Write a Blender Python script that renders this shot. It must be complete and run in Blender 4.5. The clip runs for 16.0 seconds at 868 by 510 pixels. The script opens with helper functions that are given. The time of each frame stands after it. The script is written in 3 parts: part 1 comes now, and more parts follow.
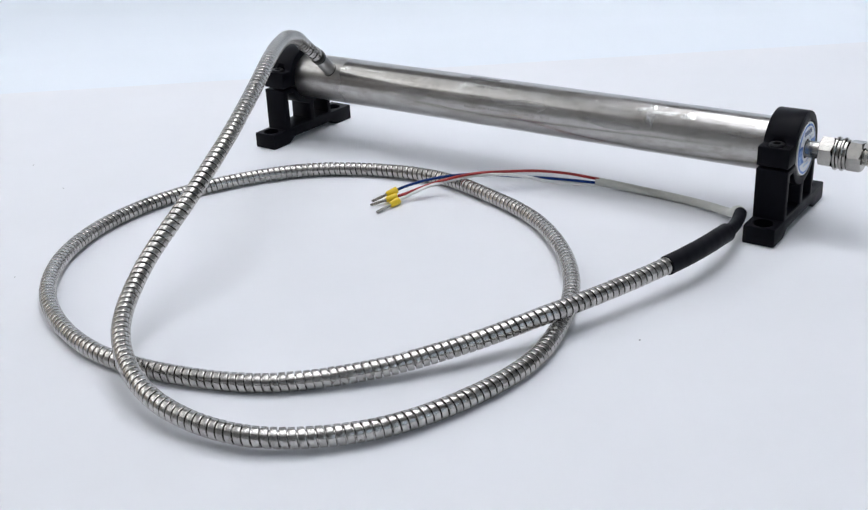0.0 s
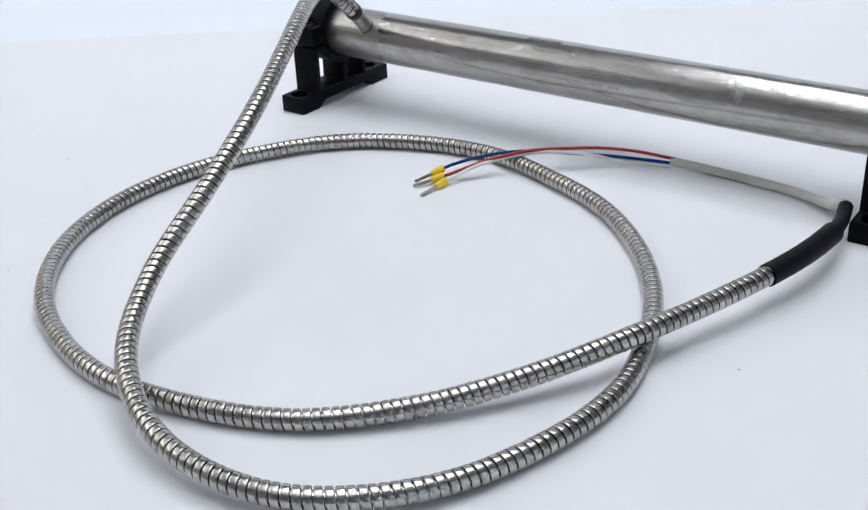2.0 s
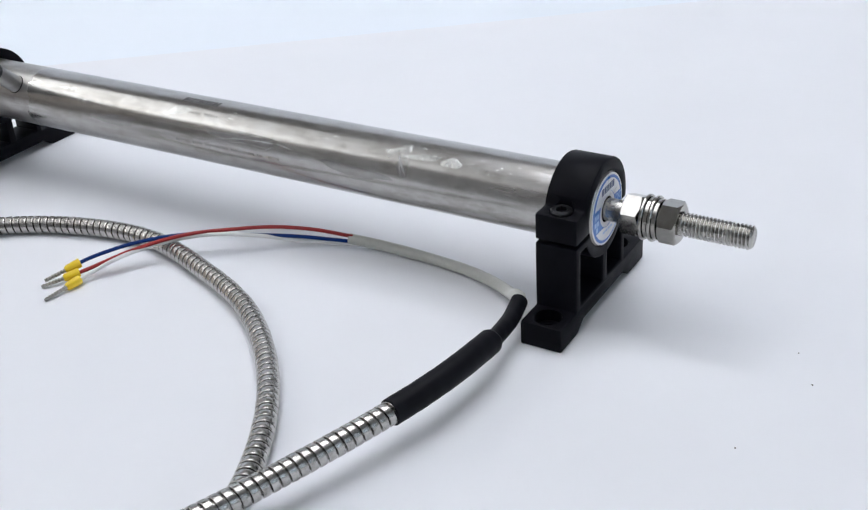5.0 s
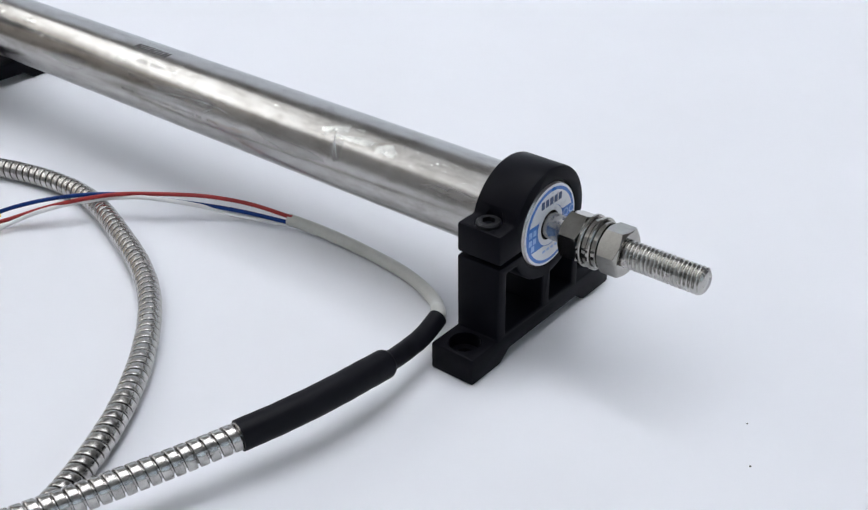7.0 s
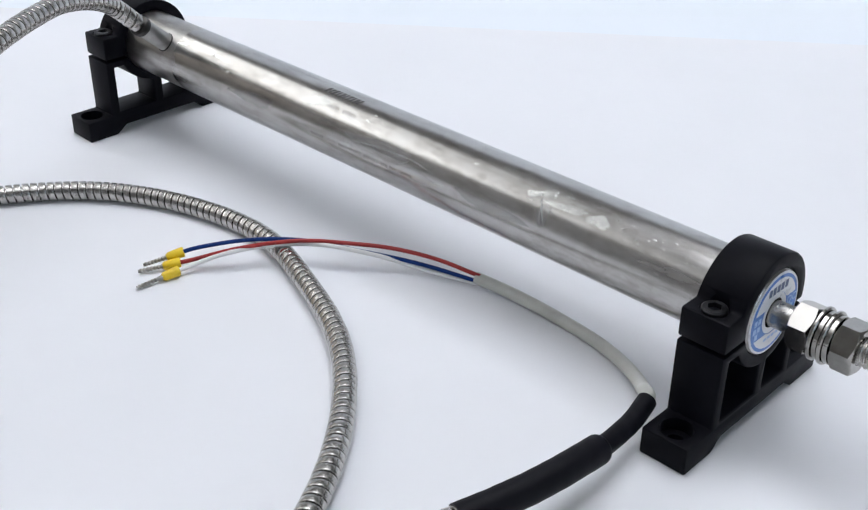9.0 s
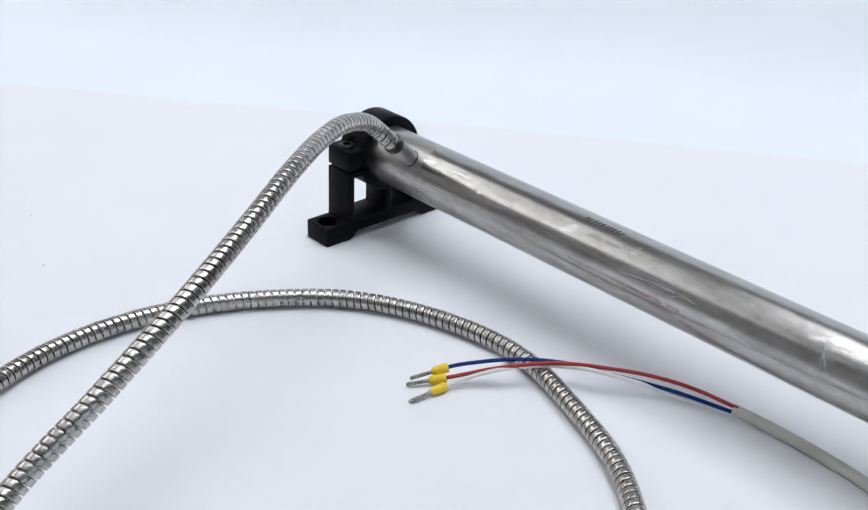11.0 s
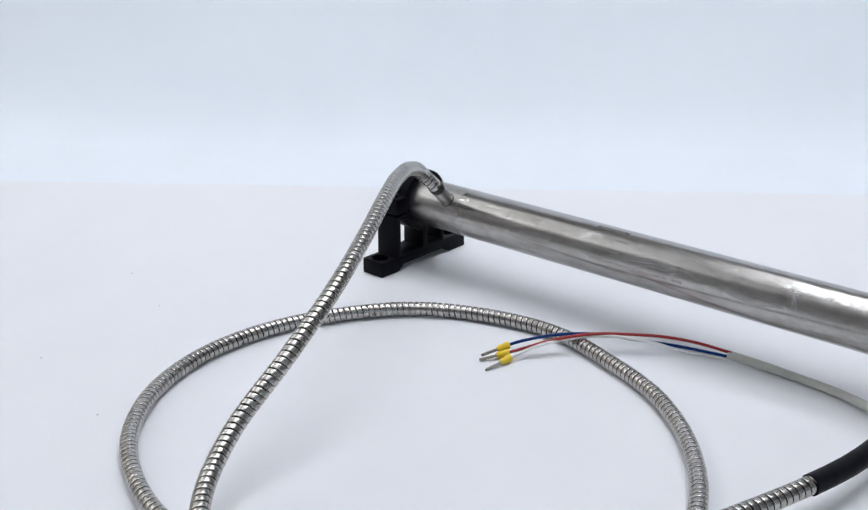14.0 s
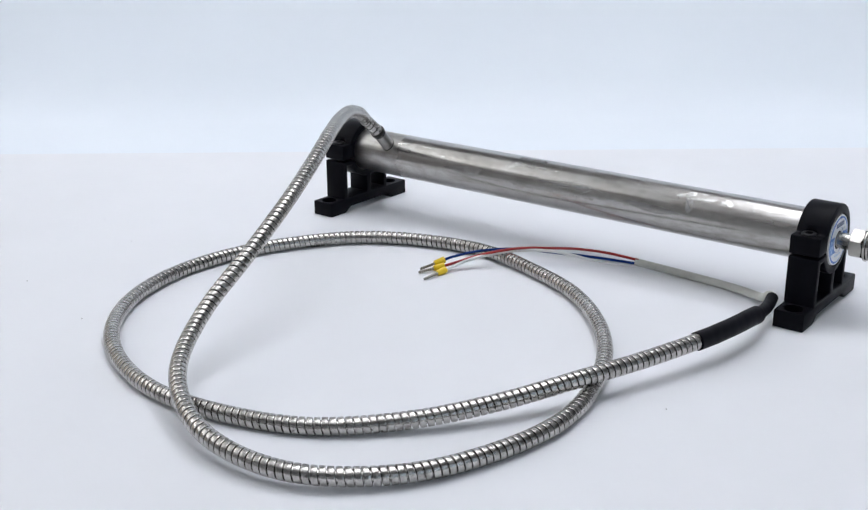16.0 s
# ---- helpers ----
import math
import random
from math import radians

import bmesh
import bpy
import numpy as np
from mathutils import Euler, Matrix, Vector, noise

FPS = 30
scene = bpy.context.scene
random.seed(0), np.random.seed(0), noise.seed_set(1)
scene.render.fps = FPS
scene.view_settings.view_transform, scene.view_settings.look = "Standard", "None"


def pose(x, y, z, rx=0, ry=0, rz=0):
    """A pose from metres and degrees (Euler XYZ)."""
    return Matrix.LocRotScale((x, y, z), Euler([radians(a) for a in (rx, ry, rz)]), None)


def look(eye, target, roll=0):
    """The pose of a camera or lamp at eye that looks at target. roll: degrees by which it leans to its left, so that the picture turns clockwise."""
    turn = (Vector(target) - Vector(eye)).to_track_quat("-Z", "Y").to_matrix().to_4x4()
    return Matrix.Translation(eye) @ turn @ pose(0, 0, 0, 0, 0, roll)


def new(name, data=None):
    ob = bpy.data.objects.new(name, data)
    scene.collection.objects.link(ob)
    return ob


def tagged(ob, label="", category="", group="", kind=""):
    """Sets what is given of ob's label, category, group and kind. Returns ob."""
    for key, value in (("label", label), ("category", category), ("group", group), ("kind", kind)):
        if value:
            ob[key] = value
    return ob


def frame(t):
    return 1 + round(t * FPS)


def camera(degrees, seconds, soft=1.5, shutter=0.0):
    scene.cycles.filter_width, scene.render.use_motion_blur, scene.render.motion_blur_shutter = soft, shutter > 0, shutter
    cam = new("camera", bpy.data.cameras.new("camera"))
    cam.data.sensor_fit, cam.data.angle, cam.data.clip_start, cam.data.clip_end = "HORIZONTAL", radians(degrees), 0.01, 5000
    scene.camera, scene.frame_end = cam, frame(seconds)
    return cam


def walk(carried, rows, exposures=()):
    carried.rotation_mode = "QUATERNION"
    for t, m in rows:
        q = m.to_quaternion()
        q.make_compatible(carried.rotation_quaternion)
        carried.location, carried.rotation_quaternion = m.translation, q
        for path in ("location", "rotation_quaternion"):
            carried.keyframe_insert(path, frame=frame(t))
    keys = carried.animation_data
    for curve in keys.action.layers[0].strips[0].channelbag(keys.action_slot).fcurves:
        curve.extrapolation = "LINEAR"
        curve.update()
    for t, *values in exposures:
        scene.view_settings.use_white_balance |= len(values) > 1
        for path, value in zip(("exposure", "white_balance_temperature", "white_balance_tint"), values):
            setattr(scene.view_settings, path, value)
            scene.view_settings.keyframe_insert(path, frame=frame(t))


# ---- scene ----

# ---------------------------------------------------------------- camera
cam = camera(41.21, 16.0, soft=1.3)
PATH = [
    (0, (0.3059, -0.4927, 0.2142), (0.0461, -0.1167, 0.0116), -2.63),
    (0.5, (0.2893, -0.4848, 0.2133), (0.0262, -0.1141, 0.0051), -2.62),
    (1, (0.2779, -0.4691, 0.2073), (0.0143, -0.1033, -0.0088), -2.49),
    (1.5, (0.2673, -0.4527, 0.2073), (0.0049, -0.0903, -0.0159), -2.42),
    (2, (0.2523, -0.4379, 0.2096), (-0.0081, -0.0779, -0.0198), -2.41),
    (2.5, (0.2531, -0.4141, 0.2135), (-0.0040, -0.0540, -0.0194), -3.01),
    (3, (0.2658, -0.3939, 0.2186), (0.0151, -0.0295, -0.0145), -3.37),
    (3.5, (0.2749, -0.3819, 0.2183), (0.0284, -0.0141, -0.0138), -3.40),
    (4, (0.2835, -0.3616, 0.2191), (0.0388, 0.0067, -0.0144), -3.64),
    (4.5, (0.2886, -0.3369, 0.2171), (0.0498, 0.0333, -0.0193), -3.37),
    (5, (0.2948, -0.3021, 0.2126), (0.0629, 0.0688, -0.0295), -3.82),
    (7.5, (0.3203, -0.2213, 0.1986), (0.0381, 0.1002, -0.0603), -0.60),
    (8, (0.3084, -0.2236, 0.2017), (0.0194, 0.0923, -0.0566), -0.78),
    (8.5, (0.2925, -0.2290, 0.2046), (0.0002, 0.0852, -0.0521), -0.02),
    (11, (0.2243, -0.3000, 0.2371), (-0.0916, 0.0111, 0.0060), 2.55),
    (11.5, (0.2151, -0.3230, 0.2422), (-0.1109, -0.0157, 0.0202), 2.65),
    (12, (0.2037, -0.3462, 0.2545), (-0.1295, -0.0441, 0.0360), 1.48),
    (12.5, (0.2015, -0.3653, 0.2613), (-0.1311, -0.0576, 0.0498), 0.97),
    (13, (0.2191, -0.3881, 0.2576), (-0.1050, -0.0630, 0.0594), 1.00),
    (13.5, (0.2382, -0.4167, 0.2498), (-0.0701, -0.0700, 0.0635), 0.68),
    (14, (0.2649, -0.4501, 0.2430), (-0.0330, -0.0913, 0.0625), 0.33),
    (14.5, (0.2867, -0.4791, 0.2331), (-0.0034, -0.1134, 0.0538), 0.05),
    (15, (0.3073, -0.5008, 0.2278), (0.0189, -0.1312, 0.0542), -0.46),
    (15.5, (0.3159, -0.5121, 0.2229), (0.0302, -0.1386, 0.0529), -0.40),
    (16, (0.3257, -0.5160, 0.2147), (0.0406, -0.1404, 0.0485), -0.30),
]
walk(cam, [(t, look(eye, target, roll)) for t, eye, target, roll in PATH], exposures=[(0, 0.0), (5, 0.0), (8.5, 0.03), (11, 0.04), (12.5, 0.0), (13.5, -0.05), (16, -0.01)])

# ---------------------------------------------------------------- light
TABLE_Z = -0.0006          # top of the table under the paper
FLOOR_Z = -0.75            # room floor
CEIL_Z = 1.95              # ceiling, 2.7 m over the floor

world = bpy.data.worlds.new("World")
scene.world = world
world.use_nodes = True
wn = world.node_tree
sky = wn.nodes.new("ShaderNodeTexSky")
sky.sky_type = "NISHITA"
sky.sun_disc = False
sky.sun_elevation, sky.sun_rotation = radians(40), radians(200)
wn.links.new(sky.outputs[0], wn.nodes["Background"].inputs[0])
wn.nodes["Background"].inputs[1].default_value = 0.10


def area_lamp(name, m, sx, sy, watts, colour):
    lamp = bpy.data.lights.new(name, "AREA")
    lamp.shape, lamp.size, lamp.size_y, lamp.energy, lamp.color = "RECTANGLE", sx, sy, watts, colour
    ob = new(name, lamp)
    ob.matrix_world = m
    return ob


# ---------------------------------------------------------------- materials
def material(name):
    m = bpy.data.materials.new(name)
    m.use_nodes = True
    return m, m.node_tree.nodes, m.node_tree.links, m.node_tree.nodes["Principled BSDF"]


def noise_tex(nodes, links, scale, detail=4.0, rough=0.55, stretch=None, coord="Object"):
    tc = nodes.new("ShaderNodeTexCoord")
    out = tc.outputs[coord]
    if stretch:
        mp = nodes.new("ShaderNodeMapping")
        mp.inputs["Scale"].default_value = stretch
        links.new(out, mp.inputs["Vector"])
        out = mp.outputs[0]
    n = nodes.new("ShaderNodeTexNoise")
    n.inputs["Scale"].default_value, n.inputs["Detail"].default_value, n.inputs["Roughness"].default_value = scale, detail, rough
    links.new(out, n.inputs["Vector"])
    return n


def ramp(nodes, links, src, stops):
    r = nodes.new("ShaderNodeValToRGB")
    e = r.color_ramp.elements
    e[0].position, e[0].color = stops[0][0], (*stops[0][1], 1)
    e[1].position, e[1].color = stops[-1][0], (*stops[-1][1], 1)
    for p, c in stops[1:-1]:
        k = e.new(p)
        k.color = (*c, 1)
    links.new(src, r.inputs[0])
    return r


def bump(nodes, links, bsdf, src, strength, distance):
    b = nodes.new("ShaderNodeBump")
    b.inputs["Strength"].default_value, b.inputs["Distance"].default_value = strength, distance
    links.new(src, b.inputs["Height"])
    links.new(b.outputs[0], bsdf.inputs["Normal"])
    return b


def grained(name, c0, c1, scale, rough=(0.5, 0.6), metal=0.0, bump_mm=0.0, stretch=None, fine=None, spec=0.5):
    """A surface whose colour and roughness wander between two values, with relief."""
    m, n, l, p = material(name)
    tex = noise_tex(n, l, scale, 5.0, 0.6, stretch)
    l.new(ramp(n, l, tex.outputs[0], [(0.3, c0), (0.7, c1)]).outputs[0], p.inputs["Base Color"])
    l.new(ramp(n, l, tex.outputs[0], [(0.3, (rough[0],) * 3), (0.7, (rough[1],) * 3)]).outputs[0], p.inputs["Roughness"])
    p.inputs["Metallic"].default_value = metal
    p.inputs["Specular IOR Level"].default_value = spec
    if bump_mm:
        t2 = noise_tex(n, l, fine or scale * 8, 3.0, 0.6, stretch)
        bump(n, l, p, t2.outputs[0], 0.5, bump_mm / 1000)
    return m


PAPER = grained("white_paper", (0.780, 0.787, 0.820), (0.810, 0.817, 0.850), 9.0, (0.55, 0.65), bump_mm=0.02, fine=900, spec=0.3)
# white paper again, bluer and lighter: cool light past the bend put into colour
PAPER_BLUE_LIGHT = grained("white_paper_blue_light", (0.785, 0.832, 0.893), (0.81, 0.857, 0.915), 7.0, (0.55, 0.65), bump_mm=0.02, fine=900, spec=0.3)
PLASTIC = grained("black_plastic", (0.003, 0.003, 0.005), (0.0055, 0.0055, 0.0085), 120.0, (0.40, 0.52), bump_mm=0.03, fine=2600, spec=0.07)
HEATSHRINK = grained("black_heat_shrink", (0.004, 0.004, 0.0065), (0.007, 0.007, 0.010), 90.0, (0.45, 0.58), bump_mm=0.05, fine=900, spec=0.12)
SHEATH_MAT = grained("grey_white_sheath", (0.47, 0.47, 0.435), (0.57, 0.57, 0.53), 80.0, (0.4, 0.5), bump_mm=0.03, fine=700)
RED = grained("red_insulation", (0.30, 0.026, 0.026), (0.38, 0.036, 0.034), 200.0, (0.4, 0.5), spec=0.35)
BLUE = grained("blue_insulation", (0.001, 0.023, 0.135), (0.002, 0.032, 0.175), 200.0, (0.42, 0.52), spec=0.22)
WHITE = grained("white_insulation", (0.72, 0.71, 0.70), (0.80, 0.79, 0.78), 200.0, (0.35, 0.45))
YELLOW = grained("yellow_plastic", (0.80, 0.55, 0.015), (0.88, 0.64, 0.030), 160.0, (0.35, 0.45))
TIN = grained("tinned_copper", (0.26, 0.25, 0.23), (0.44, 0.425, 0.395), 600.0, (0.25, 0.4), metal=1.0, bump_mm=0.05, fine=2500)
NUT_STEEL = grained("nut_steel", (0.33, 0.318, 0.294), (0.45, 0.434, 0.404), 220.0, (0.08, 0.17), metal=1.0, bump_mm=0.015, fine=1500)
ROD_STEEL = grained("rod_steel", (0.42, 0.41, 0.385), (0.54, 0.525, 0.495), 160.0, (0.20, 0.32), metal=1.0, bump_mm=0.01, fine=1800)
SCREW_STEEL = grained("black_oxide", (0.012, 0.012, 0.014), (0.03, 0.03, 0.033), 300.0, (0.32, 0.42), metal=0.6)
DARK_STEEL = grained("dark_steel", (0.035, 0.034, 0.033), (0.08, 0.077, 0.074), 200.0, (0.3, 0.42), metal=1.0)
BARE_STEEL = grained("bare_turned_steel", (0.32, 0.31, 0.298), (0.44, 0.428, 0.412), 260.0, (0.28, 0.42), metal=1.0, bump_mm=0.03, fine=1400)
RUBBER = grained("dark_rubber", (0.012, 0.012, 0.012), (0.03, 0.03, 0.03), 300.0, (0.5, 0.65))
CUT_RUBBER = grained("cut_rubber", (0.045, 0.046, 0.05), (0.07, 0.071, 0.076), 500.0, (0.6, 0.75), bump_mm=0.04, fine=1500)
INK = grained("etched_grey", (0.035, 0.034, 0.034), (0.10, 0.096, 0.092), 1400.0, (0.5, 0.65), metal=0.3)
INK_FINE = grained("faint_etching", (0.24, 0.234, 0.222), (0.34, 0.33, 0.315), 900.0, (0.3, 0.4), metal=1.0)
LABEL_WHITE = grained("label_white", (0.72, 0.74, 0.78), (0.80, 0.82, 0.85), 150.0, (0.25, 0.35))
LABEL_BLUE = grained("label_blue", (0.035, 0.16, 0.52), (0.05, 0.20, 0.60), 150.0, (0.25, 0.35))
LABEL_INK = grained("label_ink", (0.03, 0.06, 0.16), (0.05, 0.09, 0.20), 150.0, (0.3, 0.4))
LABEL_PALE = grained("label_pale_blue", (0.30, 0.48, 0.78), (0.36, 0.54, 0.82), 150.0, (0.25, 0.35))
WALL = grained("beige_wall", (0.64, 0.575, 0.51), (0.69, 0.62, 0.55), 3.0, (0.75, 0.85), bump_mm=0.4, fine=120)
WALL_GREY = grained("grey_wall", (0.47, 0.47, 0.485), (0.52, 0.52, 0.535), 3.0, (0.75, 0.85), bump_mm=0.4, fine=120)
CEILING = grained("white_ceiling", (0.74, 0.74, 0.73), (0.79, 0.79, 0.78), 2.0, (0.8, 0.9), bump_mm=0.3, fine=120)
DARK_WOOD = grained("dark_wood", (0.018, 0.012, 0.012), (0.04, 0.026, 0.024), 6.0, (0.4, 0.55), stretch=(1, 8, 8))
FLOOR_MAT = grained("dark_floor", (0.030, 0.022, 0.020), (0.055, 0.042, 0.036), 5.0, (0.4, 0.55), stretch=(1, 6, 1))
TABLE_MAT = grained("table_laminate", (0.42, 0.38, 0.33), (0.48, 0.44, 0.39), 12.0, (0.4, 0.5))
SPECK = grained("dust", (0.10, 0.095, 0.09), (0.20, 0.19, 0.18), 900.0, (0.7, 0.9))
FRAME_WHITE = grained("white_lacquer", (0.72, 0.72, 0.72), (0.78, 0.78, 0.78), 20.0, (0.35, 0.45))


def brushed_tube():
    """Drawn stainless pipe: grain along the axis, dull patches, clear film over all but the bare cable end."""
    m, n, l, p = material("drawn_stainless")
    p.inputs["Metallic"].default_value = 1.0
    tc = n.new("ShaderNodeTexCoord")
    sep = n.new("ShaderNodeSeparateXYZ")
    l.new(tc.outputs["Object"], sep.inputs[0])
    rag = noise_tex(n, l, 160.0, 3.0, 0.6)
    edge = n.new("ShaderNodeMath")
    edge.operation, edge.inputs[1].default_value = "MULTIPLY_ADD", 0.012
    l.new(rag.outputs[0], edge.inputs[0])
    l.new(sep.outputs["X"], edge.inputs[2])
    film = n.new("ShaderNodeMapRange")           # 0 on bare steel, 1 under the film
    film.inputs["From Min"].default_value, film.inputs["From Max"].default_value = -0.0965, -0.0945
    l.new(edge.outputs[0], film.inputs["Value"])

    def multiply(c0, c1, amount):
        x = n.new("ShaderNodeMix")
        x.data_type, x.blend_type = "RGBA", "MULTIPLY"
        x.inputs[0].default_value = amount
        l.new(c0, x.inputs[6])
        l.new(c1, x.inputs[7])
        return x.outputs[2]

    patch = noise_tex(n, l, 30.0, 6.0, 0.65, (0.22, 1, 1))
    tone = ramp(n, l, patch.outputs[0], [(0.30, (0.43, 0.422, 0.413)), (0.50, (0.497, 0.488, 0.477)), (0.72, (0.545, 0.536, 0.524))])
    streak = noise_tex(n, l, 150.0, 5.0, 0.7, (0.05, 1, 1))
    dirt = ramp(n, l, streak.outputs[0], [(0.32, (0.58, 0.55, 0.52)), (0.46, (0.92, 0.915, 0.905)), (0.60, (1, 1, 1))])
    fine = noise_tex(n, l, 420.0, 3.0, 0.7, (0.5, 1, 1))
    mottle = ramp(n, l, fine.outputs[0], [(0.30, (0.86, 0.855, 0.85)), (0.70, (1.0, 1.0, 1.0))])
    blot = noise_tex(n, l, 150.0, 5.0, 0.7, (0.45, 1, 1))
    smear = ramp(n, l, blot.outputs[0], [(0.38, (0.68, 0.655, 0.625)), (0.50, (0.93, 0.918, 0.90)), (0.60, (1.0, 1.0, 1.0))])
    c = multiply(tone.outputs[0], dirt.outputs[0], 0.6)
    c = multiply(c, mottle.outputs[0], 0.9)
    c = multiply(c, smear.outputs[0], 0.65)
    l.new(c, p.inputs["Base Color"])
    rough = noise_tex(n, l, 70.0, 6.0, 0.7, (0.15, 1, 1))
    r1 = ramp(n, l, rough.outputs[0], [(0.25, (0.20,) * 3), (0.5, (0.235,) * 3), (0.8, (0.31,) * 3)])
    r0 = ramp(n, l, rough.outputs[0], [(0.25, (0.30,) * 3), (0.8, (0.44,) * 3)])
    mix = n.new("ShaderNodeMix")
    mix.data_type = "RGBA"
    l.new(film.outputs[0], mix.inputs[0])
    l.new(r0.outputs[0], mix.inputs[6])
    l.new(r1.outputs[0], mix.inputs[7])
    l.new(mix.outputs[2], p.inputs["Roughness"])
    grain = noise_tex(n, l, 900.0, 3.0, 0.7, (0.03, 1, 1))
    wave = noise_tex(n, l, 45.0, 3.0, 0.5, (0.12, 1, 1))
    b = bump(n, l, p, grain.outputs[0], 0.25, 0.00003)
    b2 = n.new("ShaderNodeBump")
    b2.inputs["Strength"].default_value, b2.inputs["Distance"].default_value = 0.25, 0.00025
    l.new(wave.outputs[0], b2.inputs["Height"])
    l.new(b2.outputs[0], b.inputs["Normal"])
    p.inputs["Coat Roughness"].default_value = 0.09
    coat = n.new("ShaderNodeMath")
    coat.operation, coat.inputs[1].default_value = "MULTIPLY", 0.15
    l.new(film.outputs[0], coat.inputs[0])
    l.new(coat.outputs[0], p.inputs["Coat Weight"])
    blister = noise_tex(n, l, 240.0, 2.0, 0.5, (0.6, 1, 1))
    cut = ramp(n, l, blister.outputs[0], [(0.60, (0, 0, 0)), (0.70, (1, 1, 1))])
    b3 = n.new("ShaderNodeBump")
    b3.inputs["Strength"].default_value, b3.inputs["Distance"].default_value = 0.5, 0.0004
    l.new(cut.outputs[0], b3.inputs["Height"])
    l.new(b3.outputs[0], p.inputs["Coat Normal"])
    return m


def clouded(name, c0, c1, scale, clear, veil, rough, metal):
    """Thin plastic film gone cloudy: lets the steel show through in places."""
    m = grained(name, c0, c1, scale, rough, metal=metal, bump_mm=0.02, fine=1200)
    n, l = m.node_tree.nodes, m.node_tree.links
    t = noise_tex(n, l, 170.0, 2.0, 0.5)
    l.new(ramp(n, l, t.outputs[0], [(0.35, (clear,) * 3), (0.65, (veil,) * 3)]).outputs[0], n["Principled BSDF"].inputs["Alpha"])
    return m


def hose_steel():
    """Rolled strip: bright, finely dented, each turn slightly different."""
    m, n, l, p = material("hose_stainless")
    p.inputs["Metallic"].default_value = 1.0
    t = noise_tex(n, l, 320.0, 4.0, 0.65)
    l.new(ramp(n, l, t.outputs[0], [(0.32, (0.34, 0.328, 0.311)), (0.5, (0.455, 0.441, 0.421)), (0.7, (0.57, 0.555, 0.533))]).outputs[0], p.inputs["Base Color"])
    l.new(ramp(n, l, t.outputs[0], [(0.3, (0.30,) * 3), (0.7, (0.165,) * 3)]).outputs[0], p.inputs["Roughness"])
    f = noise_tex(n, l, 800.0, 3.0, 0.6)
    b = bump(n, l, p, f.outputs[0], 0.35, 0.00006)
    d = noise_tex(n, l, 260.0, 2.0, 0.5)
    b2 = n.new("ShaderNodeBump")
    b2.inputs["Strength"].default_value, b2.inputs["Distance"].default_value = 0.35, 0.0002
    l.new(d.outputs[0], b2.inputs["Height"])
    l.new(b2.outputs[0], b.inputs["Normal"])
    return m


TUBE_STEEL = brushed_tube()
FILM_CLOUD = clouded("clouded_film", (0.74, 0.74, 0.71), (0.84, 0.84, 0.81), 500.0, 0.45, 0.90, (0.20, 0.30), 0.85)
FILM = clouded("film_crease_white", (0.60, 0.61, 0.63), (0.72, 0.73, 0.75), 400.0, 0.20, 0.65, (0.2, 0.4), 0.0)
FILM_HAZE = clouded("hazy_film", (0.55, 0.555, 0.56), (0.66, 0.665, 0.67), 300.0, 0.02, 0.34, (0.3, 0.45), 0.4)
HOSE_STEEL = hose_steel()


def glass():
    m, n, l, p = material("window_glass")
    p.inputs["Transmission Weight"].default_value, p.inputs["Roughness"].default_value, p.inputs["IOR"].default_value = 1.0, 0.0, 1.45
    return m


def glow(name, colour, strength):
    m, n, l, p = material(name)
    p.inputs["Base Color"].default_value = (0.8, 0.8, 0.8, 1)
    p.inputs["Emission Color"].default_value = (*colour, 1)
    p.inputs["Emission Strength"].default_value = strength
    return m


GLASS = glass()


# ---------------------------------------------------------------- building blocks
def mesh_of(bm, name, mat, smooth=None):
    bmesh.ops.recalc_face_normals(bm, faces=bm.faces[:])
    me = bpy.data.meshes.new(name)
    bm.to_mesh(me)
    bm.free()
    me.materials.append(mat)
    if smooth is not None:
        me.polygons.foreach_set("use_smooth", [True] * len(me.polygons))
        if smooth < 180:
            me.set_sharp_from_angle(angle=radians(smooth))
    return me


def part(name, bm, mat, parent=None, label="", smooth=None, bevel=0.0, segments=2):
    ob = new(name, mesh_of(bm, name, mat, smooth))
    ob.parent = parent
    if bevel:
        md = ob.modifiers.new("edge", "BEVEL")
        md.width, md.segments, md.limit_method, md.angle_limit, md.harden_normals = bevel, segments, "ANGLE", radians(32), False
    if label:
        tagged(ob, label)
    return ob


def empty(name, m=Matrix()):
    ob = new(name)
    ob.empty_display_size = 0.02
    ob.matrix_world = m
    return ob


def box_bm(x0, x1, y0, y1, z0, z1, bm=None):
    bm = bm or bmesh.new()
    v = [bm.verts.new((x, y, z)) for x in (x0, x1) for y in (y0, y1) for z in (z0, z1)]
    for f in ((0, 1, 3, 2), (4, 6, 7, 5), (0, 4, 5, 1), (2, 3, 7, 6), (0, 2, 6, 4), (1, 5, 7, 3)):
        bm.faces.new([v[i] for i in f])
    return bm


